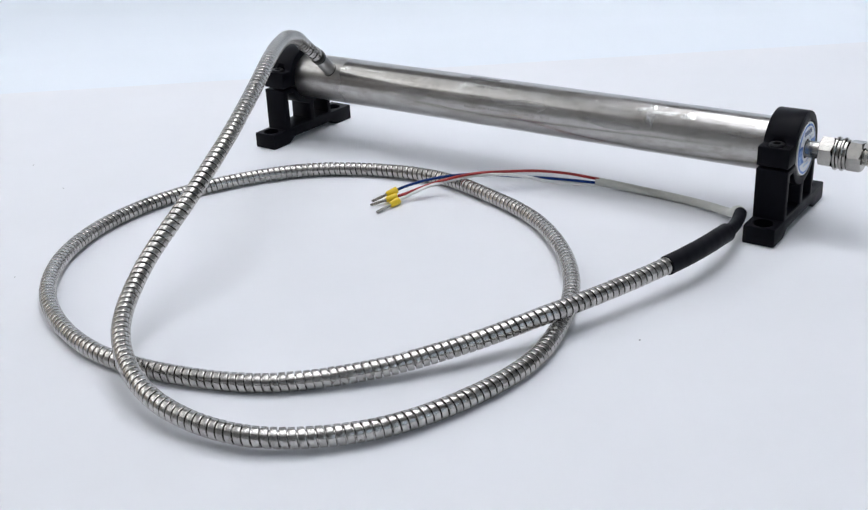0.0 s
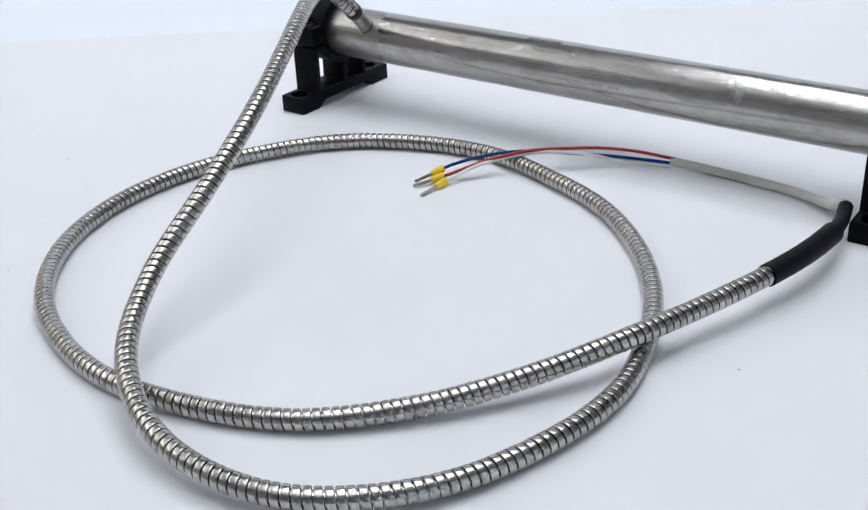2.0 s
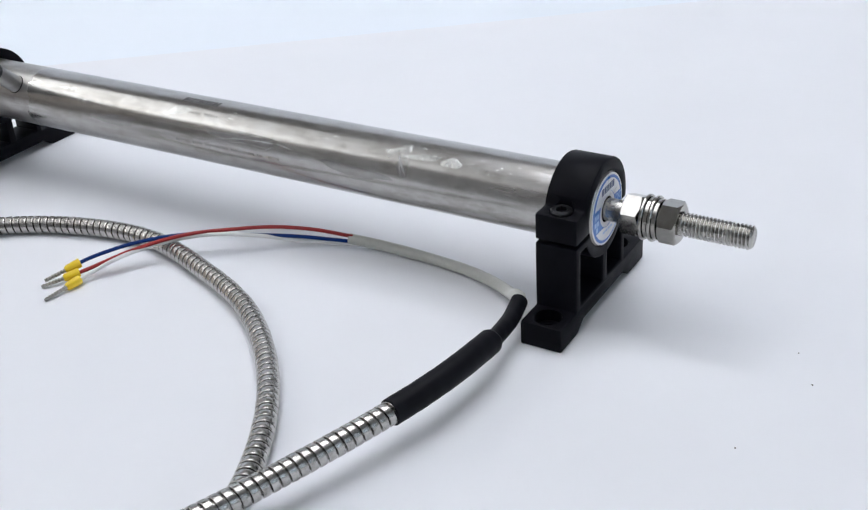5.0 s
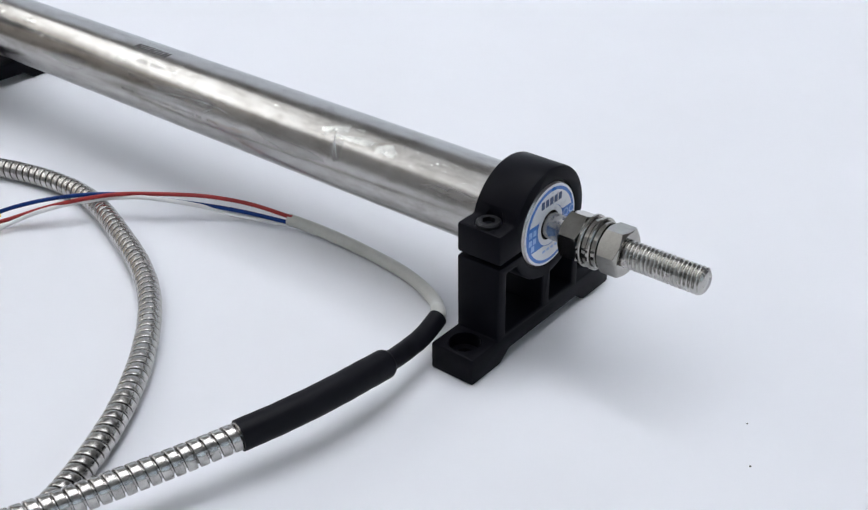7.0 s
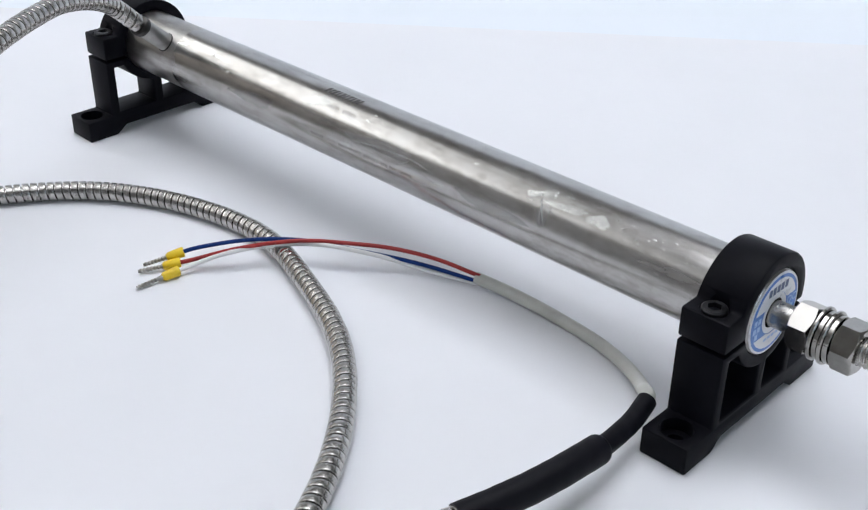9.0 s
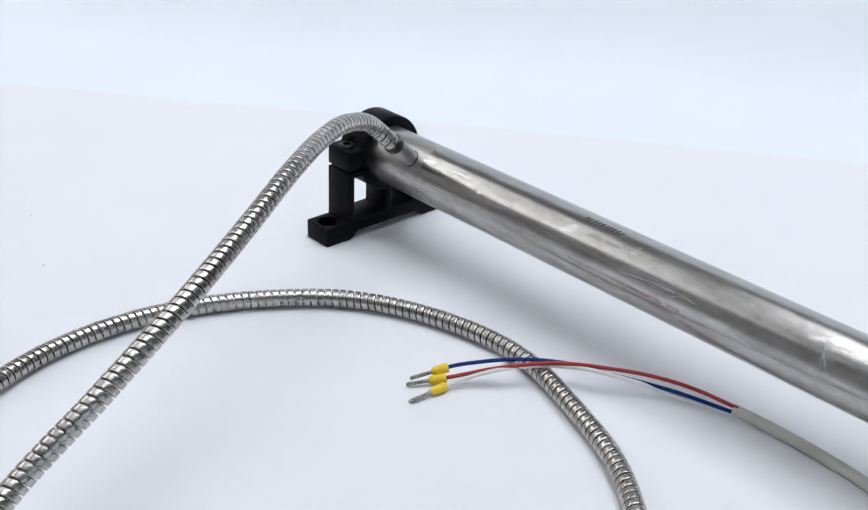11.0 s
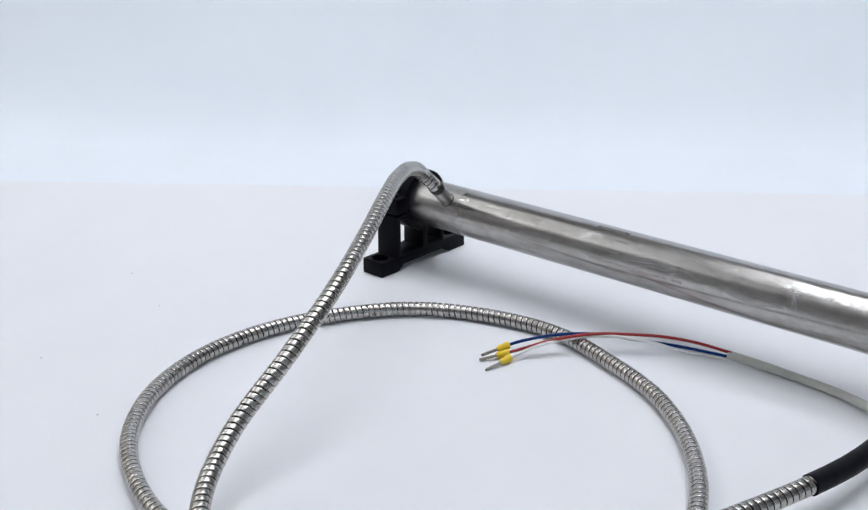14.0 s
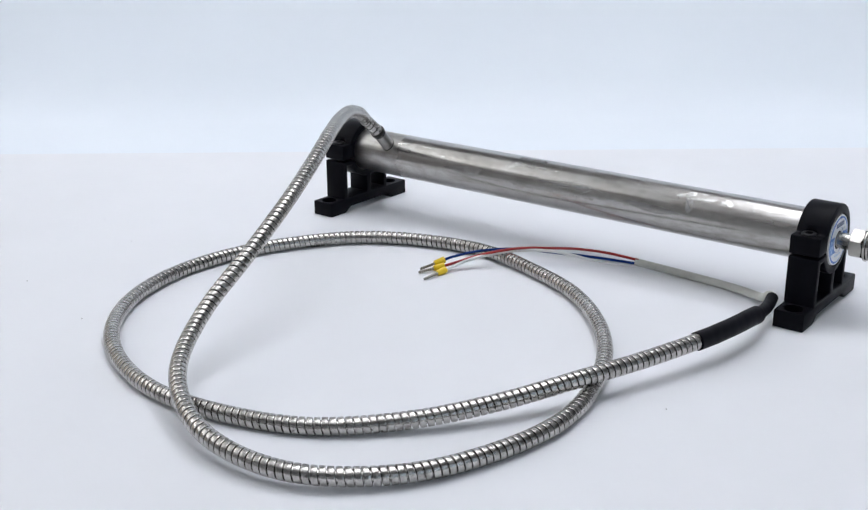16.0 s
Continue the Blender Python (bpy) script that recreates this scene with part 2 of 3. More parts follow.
def lathe_bm(profile, n=48, radius=None, closed=False):
    """Turns (x, r) pairs round the x axis. radius(i, angle, r) may bend a ring."""
    bm = bmesh.new()
    rings = []
    for i, (x, r) in enumerate(profile):
        if r <= 0:
            rings.append([bm.verts.new((x, 0, 0))])
            continue
        ring = []
        for k in range(n):
            a = 2 * math.pi * k / n
            q = radius(i, a, r) if radius else r
            ring.append(bm.verts.new((x, q * math.cos(a), q * math.sin(a))))
        rings.append(ring)
    pairs = list(zip(rings, rings[1:])) + ([(rings[-1], rings[0])] if closed else [])
    for a, b in pairs:
        for k in range(n):
            j = (k + 1) % n
            if len(a) == 1 and len(b) == 1:
                continue
            if len(a) == 1:
                bm.faces.new((a[0], b[k], b[j]))
            elif len(b) == 1:
                bm.faces.new((a[k], b[0], a[j]))
            else:
                bm.faces.new((a[k], b[k], b[j], a[j]))
    return bm


def spline(points, count):
    """Points evenly along a smooth curve through the given ones."""
    p = [Vector(q) for q in points]
    h = [(b - a).length for a, b in zip(p, p[1:])]
    m = []
    for i in range(len(p)):                  # slopes, weighted by the chords on both sides
        if i in (0, len(p) - 1):
            k = 0 if i == 0 else len(h) - 1
            m.append((p[k + 1] - p[k]) / h[k])
        else:
            a, b = (p[i] - p[i - 1]) / h[i - 1], (p[i + 1] - p[i]) / h[i]
            m.append((a * h[i] + b * h[i - 1]) / (h[i - 1] + h[i]))
    fine = []
    for i in range(len(p) - 1):
        for k in range(40):
            f = k / 40
            fine.append(p[i] * (2 * f**3 - 3 * f * f + 1) + m[i] * h[i] * (f**3 - 2 * f * f + f) + p[i + 1] * (3 * f * f - 2 * f**3) + m[i + 1] * h[i] * (f**3 - f * f))
    fine.append(p[-1])
    arr = np.array([tuple(v) for v in fine])
    for _ in range(6):                       # irons out small kinks
        arr[1:-1] = 0.25 * arr[:-2] + 0.5 * arr[1:-1] + 0.25 * arr[2:]
    s = np.r_[0, np.cumsum(np.linalg.norm(np.diff(arr, axis=0), axis=1))]
    u = np.linspace(0, s[-1], count)
    return np.array([np.interp(u, s, arr[:, k]) for k in range(3)]).T, u


def frames_along(c):
    """Tangent and two normals that do not twist along a line of points."""
    t = np.gradient(c, axis=0)
    t /= np.linalg.norm(t, axis=1)[:, None]
    n = np.zeros_like(c)
    v = np.cross(t[0], (0, 0, 1.0))
    n[0] = v / np.linalg.norm(v)
    for i in range(1, len(c)):
        v = n[i - 1] - t[i] * (n[i - 1] @ t[i])
        n[i] = v / np.linalg.norm(v)
    return t, n, np.cross(t, n)


def sweep_mesh(name, c, u, radius, sides, mat, smooth=180, caps=True):
    """A round body along the points c; radius(u, angle) gives its shape."""
    t, n, b = frames_along(c)
    ang = np.linspace(0, 2 * math.pi, sides, endpoint=False)
    r = radius(u[:, None], ang[None, :]) * np.ones((len(u), sides))
    v = c[:, None, :] + r[..., None] * (np.cos(ang)[None, :, None] * n[:, None, :] + np.sin(ang)[None, :, None] * b[:, None, :])
    verts = v.reshape(-1, 3)
    i, k = np.meshgrid(np.arange(len(u) - 1), np.arange(sides), indexing="ij")
    k2 = (k + 1) % sides
    quads = np.stack((i * sides + k, i * sides + k2, (i + 1) * sides + k2, (i + 1) * sides + k), -1).reshape(-1, 4)
    faces = quads.tolist()
    if caps:
        faces.append(list(range(sides))[::-1])
        faces.append([(len(u) - 1) * sides + q for q in range(sides)])
    me = bpy.data.meshes.new(name)
    me.from_pydata(verts.tolist(), [], faces)
    me.materials.append(mat)
    me.polygons.foreach_set("use_smooth", [True] * len(me.polygons))
    if smooth < 180:
        me.set_sharp_from_angle(angle=radians(smooth))
    me.update()
    return me


def swept(name, points, radius, parent, mat, sides=20, step=0.0015, label="", smooth=50):
    c, u = spline(points, 3)
    c, u = spline(points, max(8, int(u[-1] / step)))
    fn = radius if callable(radius) else (lambda s, a: radius + 0 * s + 0 * a)
    ob = new(name, sweep_mesh(name, c, u, fn, sides, mat, smooth))
    ob.parent = parent
    if label:
        tagged(ob, label)
    return ob


def slab_bm(outline, holes, x0, x1):
    """A plate in the y-z plane with holes through it, from x0 to x1."""
    bm = bmesh.new()
    edges = []
    for loop in [outline, *holes]:
        vs = [bm.verts.new((x0, y, z)) for y, z in loop]
        edges += [bm.edges.new((vs[i], vs[(i + 1) % len(vs)])) for i in range(len(vs))]
    bmesh.ops.triangle_fill(bm, use_beauty=True, use_dissolve=False, edges=edges)
    bmesh.ops.dissolve_limit(bm, angle_limit=0.01, verts=bm.verts[:], edges=bm.edges[:])
    ret = bmesh.ops.extrude_face_region(bm, geom=bm.faces[:])
    for v in ret["geom"]:
        if isinstance(v, bmesh.types.BMVert):
            v.co.x = x1
    return bm


def arc(cy, cz, r, a0, a1, n):
    return [(cy + r * math.cos(radians(a0 + (a1 - a0) * i / n)), cz + r * math.sin(radians(a0 + (a1 - a0) * i / n))) for i in range(n + 1)]


def drilled(ob, cutters):
    """Cuts the given bodies out of the mesh of ob."""
    tools = []
    for bm in cutters:
        t = new("cutter", mesh_of(bm, "cutter", PLASTIC))
        t.parent = ob.parent
        md = ob.modifiers.new("cut", "BOOLEAN")
        md.operation, md.object, md.solver = "DIFFERENCE", t, "EXACT"
        tools.append(t)
    deps = bpy.context.evaluated_depsgraph_get()
    deps.update()
    me = bpy.data.meshes.new_from_object(ob.evaluated_get(deps))
    ob.modifiers.clear()
    ob.data = me
    for t in tools:
        bpy.data.objects.remove(t)
    return ob


def turned(bm, m):
    bmesh.ops.transform(bm, matrix=m, verts=bm.verts[:])
    return bm


# ---------------------------------------------------------------- room
RX0, RX1, RY0, RY1 = -3.02, 2.3, -2.6, 2.6
WIN = (-1.9, 0.3, 0.15, 1.55)              # added, unseen window in the east wall: y0, y1, z0, z1
tagged(part("floor", box_bm(RX0 - 0.1, RX1 + 0.1, RY0 - 0.1, RY1 + 0.1, FLOOR_Z - 0.1, FLOOR_Z), FLOOR_MAT), "dark brown wooden room floor", "floor", kind="structure")
tagged(part("ceiling", box_bm(RX0 - 0.1, RX1 + 0.1, RY0 - 0.1, RY1 + 0.1, CEIL_Z, CEIL_Z + 0.1), CEILING), "plain white room ceiling", "ceiling", kind="structure")
tagged(part("wall_west", box_bm(RX0 - 0.1, RX0, RY0 - 0.1, RY1 + 0.1, FLOOR_Z, CEIL_Z), WALL), "beige painted wall with a dark baseboard", "wall", kind="structure")
tagged(part("wall_south", box_bm(RX0, RX1, RY0 - 0.1, RY0, FLOOR_Z, CEIL_Z), WALL_GREY), "grey painted wall", "wall", kind="structure")
tagged(part("wall_north", box_bm(RX0, RX1, RY1, RY1 + 0.1, FLOOR_Z, CEIL_Z), WALL_GREY), "grey painted wall behind the paper", "wall", kind="structure")
bm = box_bm(RX1, RX1 + 0.1, RY0 - 0.1, WIN[0], FLOOR_Z, CEIL_Z)
box_bm(RX1, RX1 + 0.1, WIN[1], RY1 + 0.1, FLOOR_Z, CEIL_Z, bm)
box_bm(RX1, RX1 + 0.1, WIN[0], WIN[1], FLOOR_Z, WIN[2], bm)
box_bm(RX1, RX1 + 0.1, WIN[0], WIN[1], WIN[3], CEIL_Z, bm)
tagged(part("wall_east", bm, WALL_GREY), "grey painted wall with an added wide window", "wall", kind="structure")
tagged(part("baseboard", box_bm(RX0, RX0 + 0.015, RY0, RY1, FLOOR_Z, -0.66), DARK_WOOD), "dark brown wooden baseboard", "baseboard", kind="structure")

# made-up window out of view, there to carry the cool side fill
window = tagged(empty("window_1", pose(RX1 + 0.05, (WIN[0] + WIN[1]) / 2, (WIN[2] + WIN[3]) / 2, 0, 0, 90)), "wide white framed window, unseen, added for fill light", "window", kind="structure")
ww, wh = (WIN[1] - WIN[0]) / 2, (WIN[3] - WIN[2]) / 2
bm = bmesh.new()
for a in (-ww, -0.025, ww - 0.05):
    box_bm(a, a + 0.05, -0.03, 0.03, -wh, wh, bm)
for a in (-wh, wh - 0.05):
    box_bm(-ww + 0.05, -0.025, -0.03, 0.03, a, a + 0.05, bm)
    box_bm(0.025, ww - 0.05, -0.03, 0.03, a, a + 0.05, bm)
part("window_frame", bm, FRAME_WHITE, window)
for x0, x1 in ((-ww + 0.05, -0.025), (0.025, ww - 0.05)):
    pane = part("pane", box_bm(x0, x1, -0.003, 0.003, -wh + 0.05, wh - 0.05), GLASS, window)
    pane.visible_shadow = False
# fill lamp behind the added window, brightens the paper from the east
area_lamp("window_daylight", look((RX1 + 0.14, (WIN[0] + WIN[1]) / 2, (WIN[2] + WIN[3]) / 2), (RX1 - 2, (WIN[0] + WIN[1]) / 2, (WIN[2] + WIN[3]) / 2 - 0.3)), 2 * ww, 2 * wh, 7.0, (0.82, 0.92, 1.0))


def ceiling_panel(x, y, mat):
    ob = tagged(empty("ceiling_light", pose(x, y, CEIL_Z)), "square white ceiling light panel with a bright diffuser", "lamp", group="ceiling lights")
    bm = bmesh.new()
    for s in (-1, 1):
        box_bm(s * 0.29 - 0.01, s * 0.29 + 0.01, -0.30, 0.30, -0.05, 0.0, bm)
        box_bm(-0.28, 0.28, s * 0.29 - 0.01, s * 0.29 + 0.01, -0.05, 0.0, bm)
    part("frame", bm, FRAME_WHITE, ob)
    part("diffuser", box_bm(-0.28, 0.28, -0.28, 0.28, -0.04, -0.03), mat, ob)
    return ob


for py, power in ((0.78, 6.4), (0.15, 4.5), (-0.48, 2.9), (-1.11, 0.8)):
    diffuser = glow("panel_diffuser_bright", (0.945, 0.97, 1.035), power)
    for px in (0.27, -0.35):
        ceiling_panel(px, py, diffuser)
for px, power in ((-1.30, 1.0), (-1.92, 2.4), (-2.54, 4.2)):
    diffuser = glow("panel_diffuser_soft", (0.96, 0.985, 1.005), power)
    for py in (0.03, -0.58, -1.19, -1.80):
        ceiling_panel(px, py, diffuser)

# table under the paper
LINE_A = math.atan(0.775)                  # direction of the paper's bend in plan
U = Vector((math.cos(LINE_A), math.sin(LINE_A), 0))
V = Vector((-math.sin(LINE_A), math.cos(LINE_A), 0))
BEND = 0.2371                              # distance of the bend from the origin
table = tagged(empty("table", Matrix.Translation((0, 0, FLOOR_Z)) @ Matrix.Rotation(LINE_A, 4, "Z")), "light laminate table under the white paper", "table")
part("tabletop", box_bm(-0.50, 0.88, -0.98, 0.30, TABLE_Z - FLOOR_Z - 0.03, TABLE_Z - FLOOR_Z), TABLE_MAT, table, bevel=0.002)
for x in (-0.42, 0.80):
    for y in (-0.90, 0.22):
        part("leg", box_bm(x - 0.025, x + 0.025, y - 0.025, y + 0.025, 0, TABLE_Z - FLOOR_Z - 0.03), TABLE_MAT, table, bevel=0.003)


def sheet(name, prof, wave, mat, label, us, smooth=True):
    """A sheet of paper drawn along the bend from a profile of (distance past the bend, height)."""
    top = []
    for u in us:
        for d, z in prof:
            w = 0.0
            if d > 0.03:
                w = wave * min(1, (d - 0.03) / 0.12) * noise.noise(Vector((u * 3.0, z * 4.0, 0.3)))
            p = U * u + V * (BEND + d + w)
            top.append((p.x, p.y, z + abs(w) * 0.3))
    n, m = len(us), len(prof)
    faces = [(i * m + k, (i + 1) * m + k, (i + 1) * m + k + 1, i * m + k + 1) for i in range(n - 1) for k in range(m - 1)]
    me = bpy.data.meshes.new(name)
    me.from_pydata(top, [], faces)
    me.materials.append(mat)
    me.polygons.foreach_set("use_smooth", [smooth] * len(me.polygons))
    ob = new(name, me)
    md = ob.modifiers.new("thickness", "SOLIDIFY")
    md.thickness, md.offset = 0.00025, -1
    return tagged(ob, label, "paper", kind="structure")


def sweep_profile():
    """Flat on the table, a shallow rise from the bend, then a tight curve up to a steep lean."""
    prof = [(-0.10, -0.0003), (-0.05, -0.0003), (-0.004, -0.0003)]
    d, z, a, step = 0.0, -0.0001, 0.12, 0.006
    prof.append((d, z))
    while z < 0.75:
        d += step * math.cos(a)
        z += step * math.sin(a)
        if d > 0.07:
            a += step / 0.10 if a < 0.70 else (step / 0.6 if a < radians(51) else 0)
        if a > radians(50):
            step = 0.02
        prof.append((d, z))
    return prof


sheet("ground", [(-1.0 + 0.05 * i, 0.0) for i in range(20)] + [(-0.02, 0.0), (0.0, 0.00005)], 0.0, PAPER, "white paper sheet lying flat on the table", np.linspace(-0.5075, 0.90, 61), False)
# separate sheet added so the painted tone step shows at the bend
sheet("backdrop", sweep_profile(), 0.006, PAPER_BLUE_LIGHT, "white paper sweeping up behind, cool light put into its colour", np.linspace(-0.5075, 0.90, 61))

# ---------------------------------------------------------------- clamp brackets
AX_Y, AX_Z = 0.0206, 0.0366                # axis of the steel tube, at its middle
SKEW = -0.676                              # the tube is turned a little in plan
TUBE_R = 0.0129
FOOT, COL, BACKWALL, BORE, HUB = 0.0356, 0.0236, 0.0169, 0.0131, 0.0168
FOOT_H, GAP_LOW, GAP_UP, EAR_UP, SCREW_Y = 0.0088, -0.0043, -0.0031, 0.0062, -0.0190
HALF, RING, WALL_T, BAR = 0.0074, 0.0176, 0.0036, 0.0019


def hex_radius(i, a, r):
    """Distance to the side of a hexagon of inner radius r."""
    return r / math.cos((a + math.pi / 6) % (math.pi / 3) - math.pi / 6)


def upright(y):
    """Turns a lathe body so that it stands up at y."""
    return Matrix.Translation((0, y, 0)) @ Matrix.Rotation(-math.pi / 2, 4, "Y")


def cap_screw(parent, y, top):
    """Socket head screw, standing upright in the ear."""
    prof = [(top - 0.004, 0.0), (top - 0.004, 0.0036), (top + 0.0006, 0.0036), (top + 0.0010, 0.0032), (top + 0.0010, 0.0021), (top - 0.0022, 0.0019), (top - 0.0022, 0.0)]
    bm = lathe_bm(prof, 36, lambda i, a, r: hex_radius(i, a, 0.0018) if i in (4, 5) else r)
    return part("cap_screw", turned(bm, upright(y)), SCREW_STEEL, parent, "black socket head screw", smooth=40)


def clamp_bracket(x, yaw, where):
    """Split clamp: a footed lower half with two windows, and a ring-shaped upper half screwed down in front."""
    ob = tagged(empty("clamp_bracket", pose(x, AX_Y + x * math.tan(radians(SKEW)), 0, 0, 0, yaw)), "black plastic split clamp bracket " + where, "bracket", group="clamp brackets")
    az, half, ring = AX_Z, HALF, RING
    g0, g1, ear = az + GAP_LOW, az + GAP_UP, az + EAR_UP
    b = math.degrees(math.asin(GAP_LOW / BORE))
    outline = [(-FOOT, 0), (-FOOT, FOOT_H), (-COL, FOOT_H), (-COL, g0)] + arc(0, az, BORE, 180 - b, 360 + b, 24)
    outline += [(BACKWALL, g0), (BACKWALL, FOOT_H), (FOOT, FOOT_H), (FOOT, 0), (0.0215, 0), (0.0172, 0.0034), (-0.0178, 0.0034), (-0.0222, 0)]
    top, sill = 0.0296, 0.0098
    h = math.degrees(math.acos((top - az) / HUB)) - 90
    inner = 270 - math.degrees(math.asin(BAR / HUB))
    win = [(WALL_T - COL, sill), (WALL_T - COL, top)] + arc(0, az, HUB, 180 + h, inner, 8) + [(-BAR, sill)]
    rear = 270 + math.degrees(math.asin(0.0140 / HUB))
    other = [(BAR, sill)] + arc(0, az, HUB, 540 - inner, rear, 8) + [(0.0140, sill)]
    low = part("lower_half", slab_bm(outline, [win, other], -half, half), PLASTIC, ob, bevel=0.0007)
    cuts = []
    for y in (-0.0296, 0.0270):
        cuts.append(turned(lathe_bm([(-0.001, 0.0), (-0.001, 0.0029), (0.0045, 0.0029), (0.0048, 0.0047), (0.012, 0.0047), (0.012, 0.0)], 28), upright(y)))
    drilled(low, cuts)
    t = math.degrees(math.asin(GAP_UP / BORE))
    e = math.degrees(math.asin(EAR_UP / ring))
    r = math.degrees(math.asin(GAP_UP / ring))
    outline = [(-COL, g1), (-COL, ear)] + arc(0, az, ring, 180 - e, r, 40) + arc(0, az, BORE, t, 180 - t, 24)
    up = part("upper_half", slab_bm(outline, [], -half, half), PLASTIC, ob, bevel=0.0007)
    drilled(up, [turned(lathe_bm([(ear - 0.0003, 0.0), (ear - 0.0003, 0.0042), (ear + 0.012, 0.0042), (ear + 0.012, 0.0)], 28), upright(SCREW_Y))])
    for o in (low, up):
        o.data.polygons.foreach_set("use_smooth", [True] * len(o.data.polygons))
        o.data.set_sharp_from_angle(angle=radians(38))
    cap_screw(ob, SCREW_Y, ear)
    return ob


RIGHT_X, LEFT_X = 0.1555, -0.1413
clamp_bracket(RIGHT_X, -0.45, "holding the tube at its rod end")
clamp_bracket(LEFT_X, -1.27, "holding the tube beside the cable outlet")

# ---------------------------------------------------------------- displacement sensor
sensor = tagged(empty("displacement_sensor", pose(0, AX_Y, AX_Z)), "stainless steel displacement sensor with armoured cable and threaded rod", "sensor")
X0, X1 = LEFT_X - HALF - 0.001, RIGHT_X + HALF + 0.0002
body = part("body_tube", lathe_bm([(X0, 0), (X0, TUBE_R - 0.0008), (X0 + 0.0008, TUBE_R), (-0.05, TUBE_R), (0.05, TUBE_R), (X1 - 0.0006, TUBE_R), (X1, TUBE_R - 0.0006), (X1, 0.0052), (X1 - 0.006, 0.0052), (X1 - 0.006, 0)], 128), TUBE_STEEL, sensor, "drawn stainless steel tube with handling marks", smooth=35)


def disc_piece(r0, r1, a0, a1, x, n=40):
    bm = bmesh.new()
    a = [radians(a0 + (a1 - a0) * i / n) for i in range(n + 1)]
    inner = [bm.verts.new((x, r0 * math.cos(q), r0 * math.sin(q))) for q in a]
    outer = [bm.verts.new((x, r1 * math.cos(q), r1 * math.sin(q))) for q in a]
    for i in range(n):
        bm.faces.new((inner[i], outer[i], outer[i + 1], inner[i + 1]))
    ret = bmesh.ops.extrude_face_region(bm, geom=bm.faces[:])
    for v in ret["geom"]:
        if isinstance(v, bmesh.types.BMVert):
            v.co.x += 0.0001
    return bm


label = part("end_label", lathe_bm([(X1, 0.0045), (X1, 0.0124), (X1 + 0.0002, 0.0124), (X1 + 0.0002, 0.0045)], 64, closed=True), LABEL_WHITE, sensor, "round white and blue paper label")
lx = X1 + 0.0002
part("blue_field", disc_piece(0.0062, 0.0117, 0, 360, lx, 64), LABEL_BLUE, label, "blue printed field")


def segment(r, z0, x):
    """The part of a round print beyond the level z0 (above if z0 > 0), without the middle."""
    bm = bmesh.new()
    a = math.asin(abs(z0) / r)
    pts = [(r * math.cos(q), r * math.sin(q)) for q in np.linspace(a, math.pi - a, 28)]
    low = [(y, max(abs(z0), math.sqrt(max(0.0, 0.0063 ** 2 - y * y)))) for y, _ in pts]
    s = 1 if z0 > 0 else -1
    up = [bm.verts.new((x, y, s * z)) for y, z in pts]
    dn = [bm.verts.new((x, y, s * z)) for y, z in low]
    for i in range(len(pts) - 1):
        quad = (up[i], up[i + 1], dn[i + 1], dn[i])
        if (quad[0].co - quad[3].co).length > 1e-6 or (quad[1].co - quad[2].co).length > 1e-6:
            bm.faces.new(quad)
    ret = bmesh.ops.extrude_face_region(bm, geom=bm.faces[:])
    for v in ret["geom"]:
        if isinstance(v, bmesh.types.BMVert):
            v.co.x += 0.00008
    return bm


part("white_field", segment(0.0107, 0.0030, lx + 0.0001), LABEL_WHITE, label, "white printed field")
part("white_field", segment(0.0107, -0.0056, lx + 0.0001), LABEL_WHITE, label, "white printed field")
for k in range(5):                         # maker's mark, drawn as plain bars
    y = -0.0042 + k * 0.0021
    part("print_bar", box_bm(lx + 0.00018, lx + 0.00026, y - 0.00075, y + 0.00075, 0.0067, 0.0090), LABEL_INK, label)
for y, z in ((-0.0098, 0.0007), (-0.0078, 0.0007), (-0.0098, -0.0019), (-0.0078, -0.0019), (-0.0086, -0.0041), (0.0074, -0.0018), (0.0094, -0.0018), (0.0080, -0.0041)):
    part("print_bar", box_bm(lx + 0.0001, lx + 0.0002, y - 0.0007, y + 0.0007, z - 0.0009, z + 0.0009), LABEL_PALE, label)
for k in range(4):
    part("print_bar", box_bm(lx + 0.00018, lx + 0.00026, -0.0036 + k * 0.002, -0.0024 + k * 0.002, -0.0078, -0.0071), LABEL_PALE, label)


def lettering(text, size, m, mat, parent):
    cu = bpy.data.curves.new("lettering", "FONT")
    cu.body, cu.size, cu.align_x, cu.align_y = text, size, "CENTER", "CENTER"
    cu.extrude, cu.resolution_u = 0.00004, 3
    tmp = bpy.data.objects.new("lettering", cu)
    me = bpy.data.meshes.new_from_object(tmp)
    bpy.data.objects.remove(tmp)
    me.transform(m)
    me.materials.append(mat)
    ob = new("lettering", me)
    ob.parent = parent
    return ob


lettering("QC", 0.0034, Matrix.Translation((lx + 0.00015, 0.0088, 0.0010)) @ Matrix.Rotation(math.pi / 2, 4, "Z") @ Matrix.Rotation(math.pi / 2, 4, "X"), LABEL_PALE, label)

# rod, nuts and washers
part("rod", lathe_bm([(X1 - 0.006, 0), (X1 - 0.006, 0.0039), (0.1715, 0.0039), (0.1715, 0)], 48), ROD_STEEL, sensor, "plain steel rod shank", smooth=40)


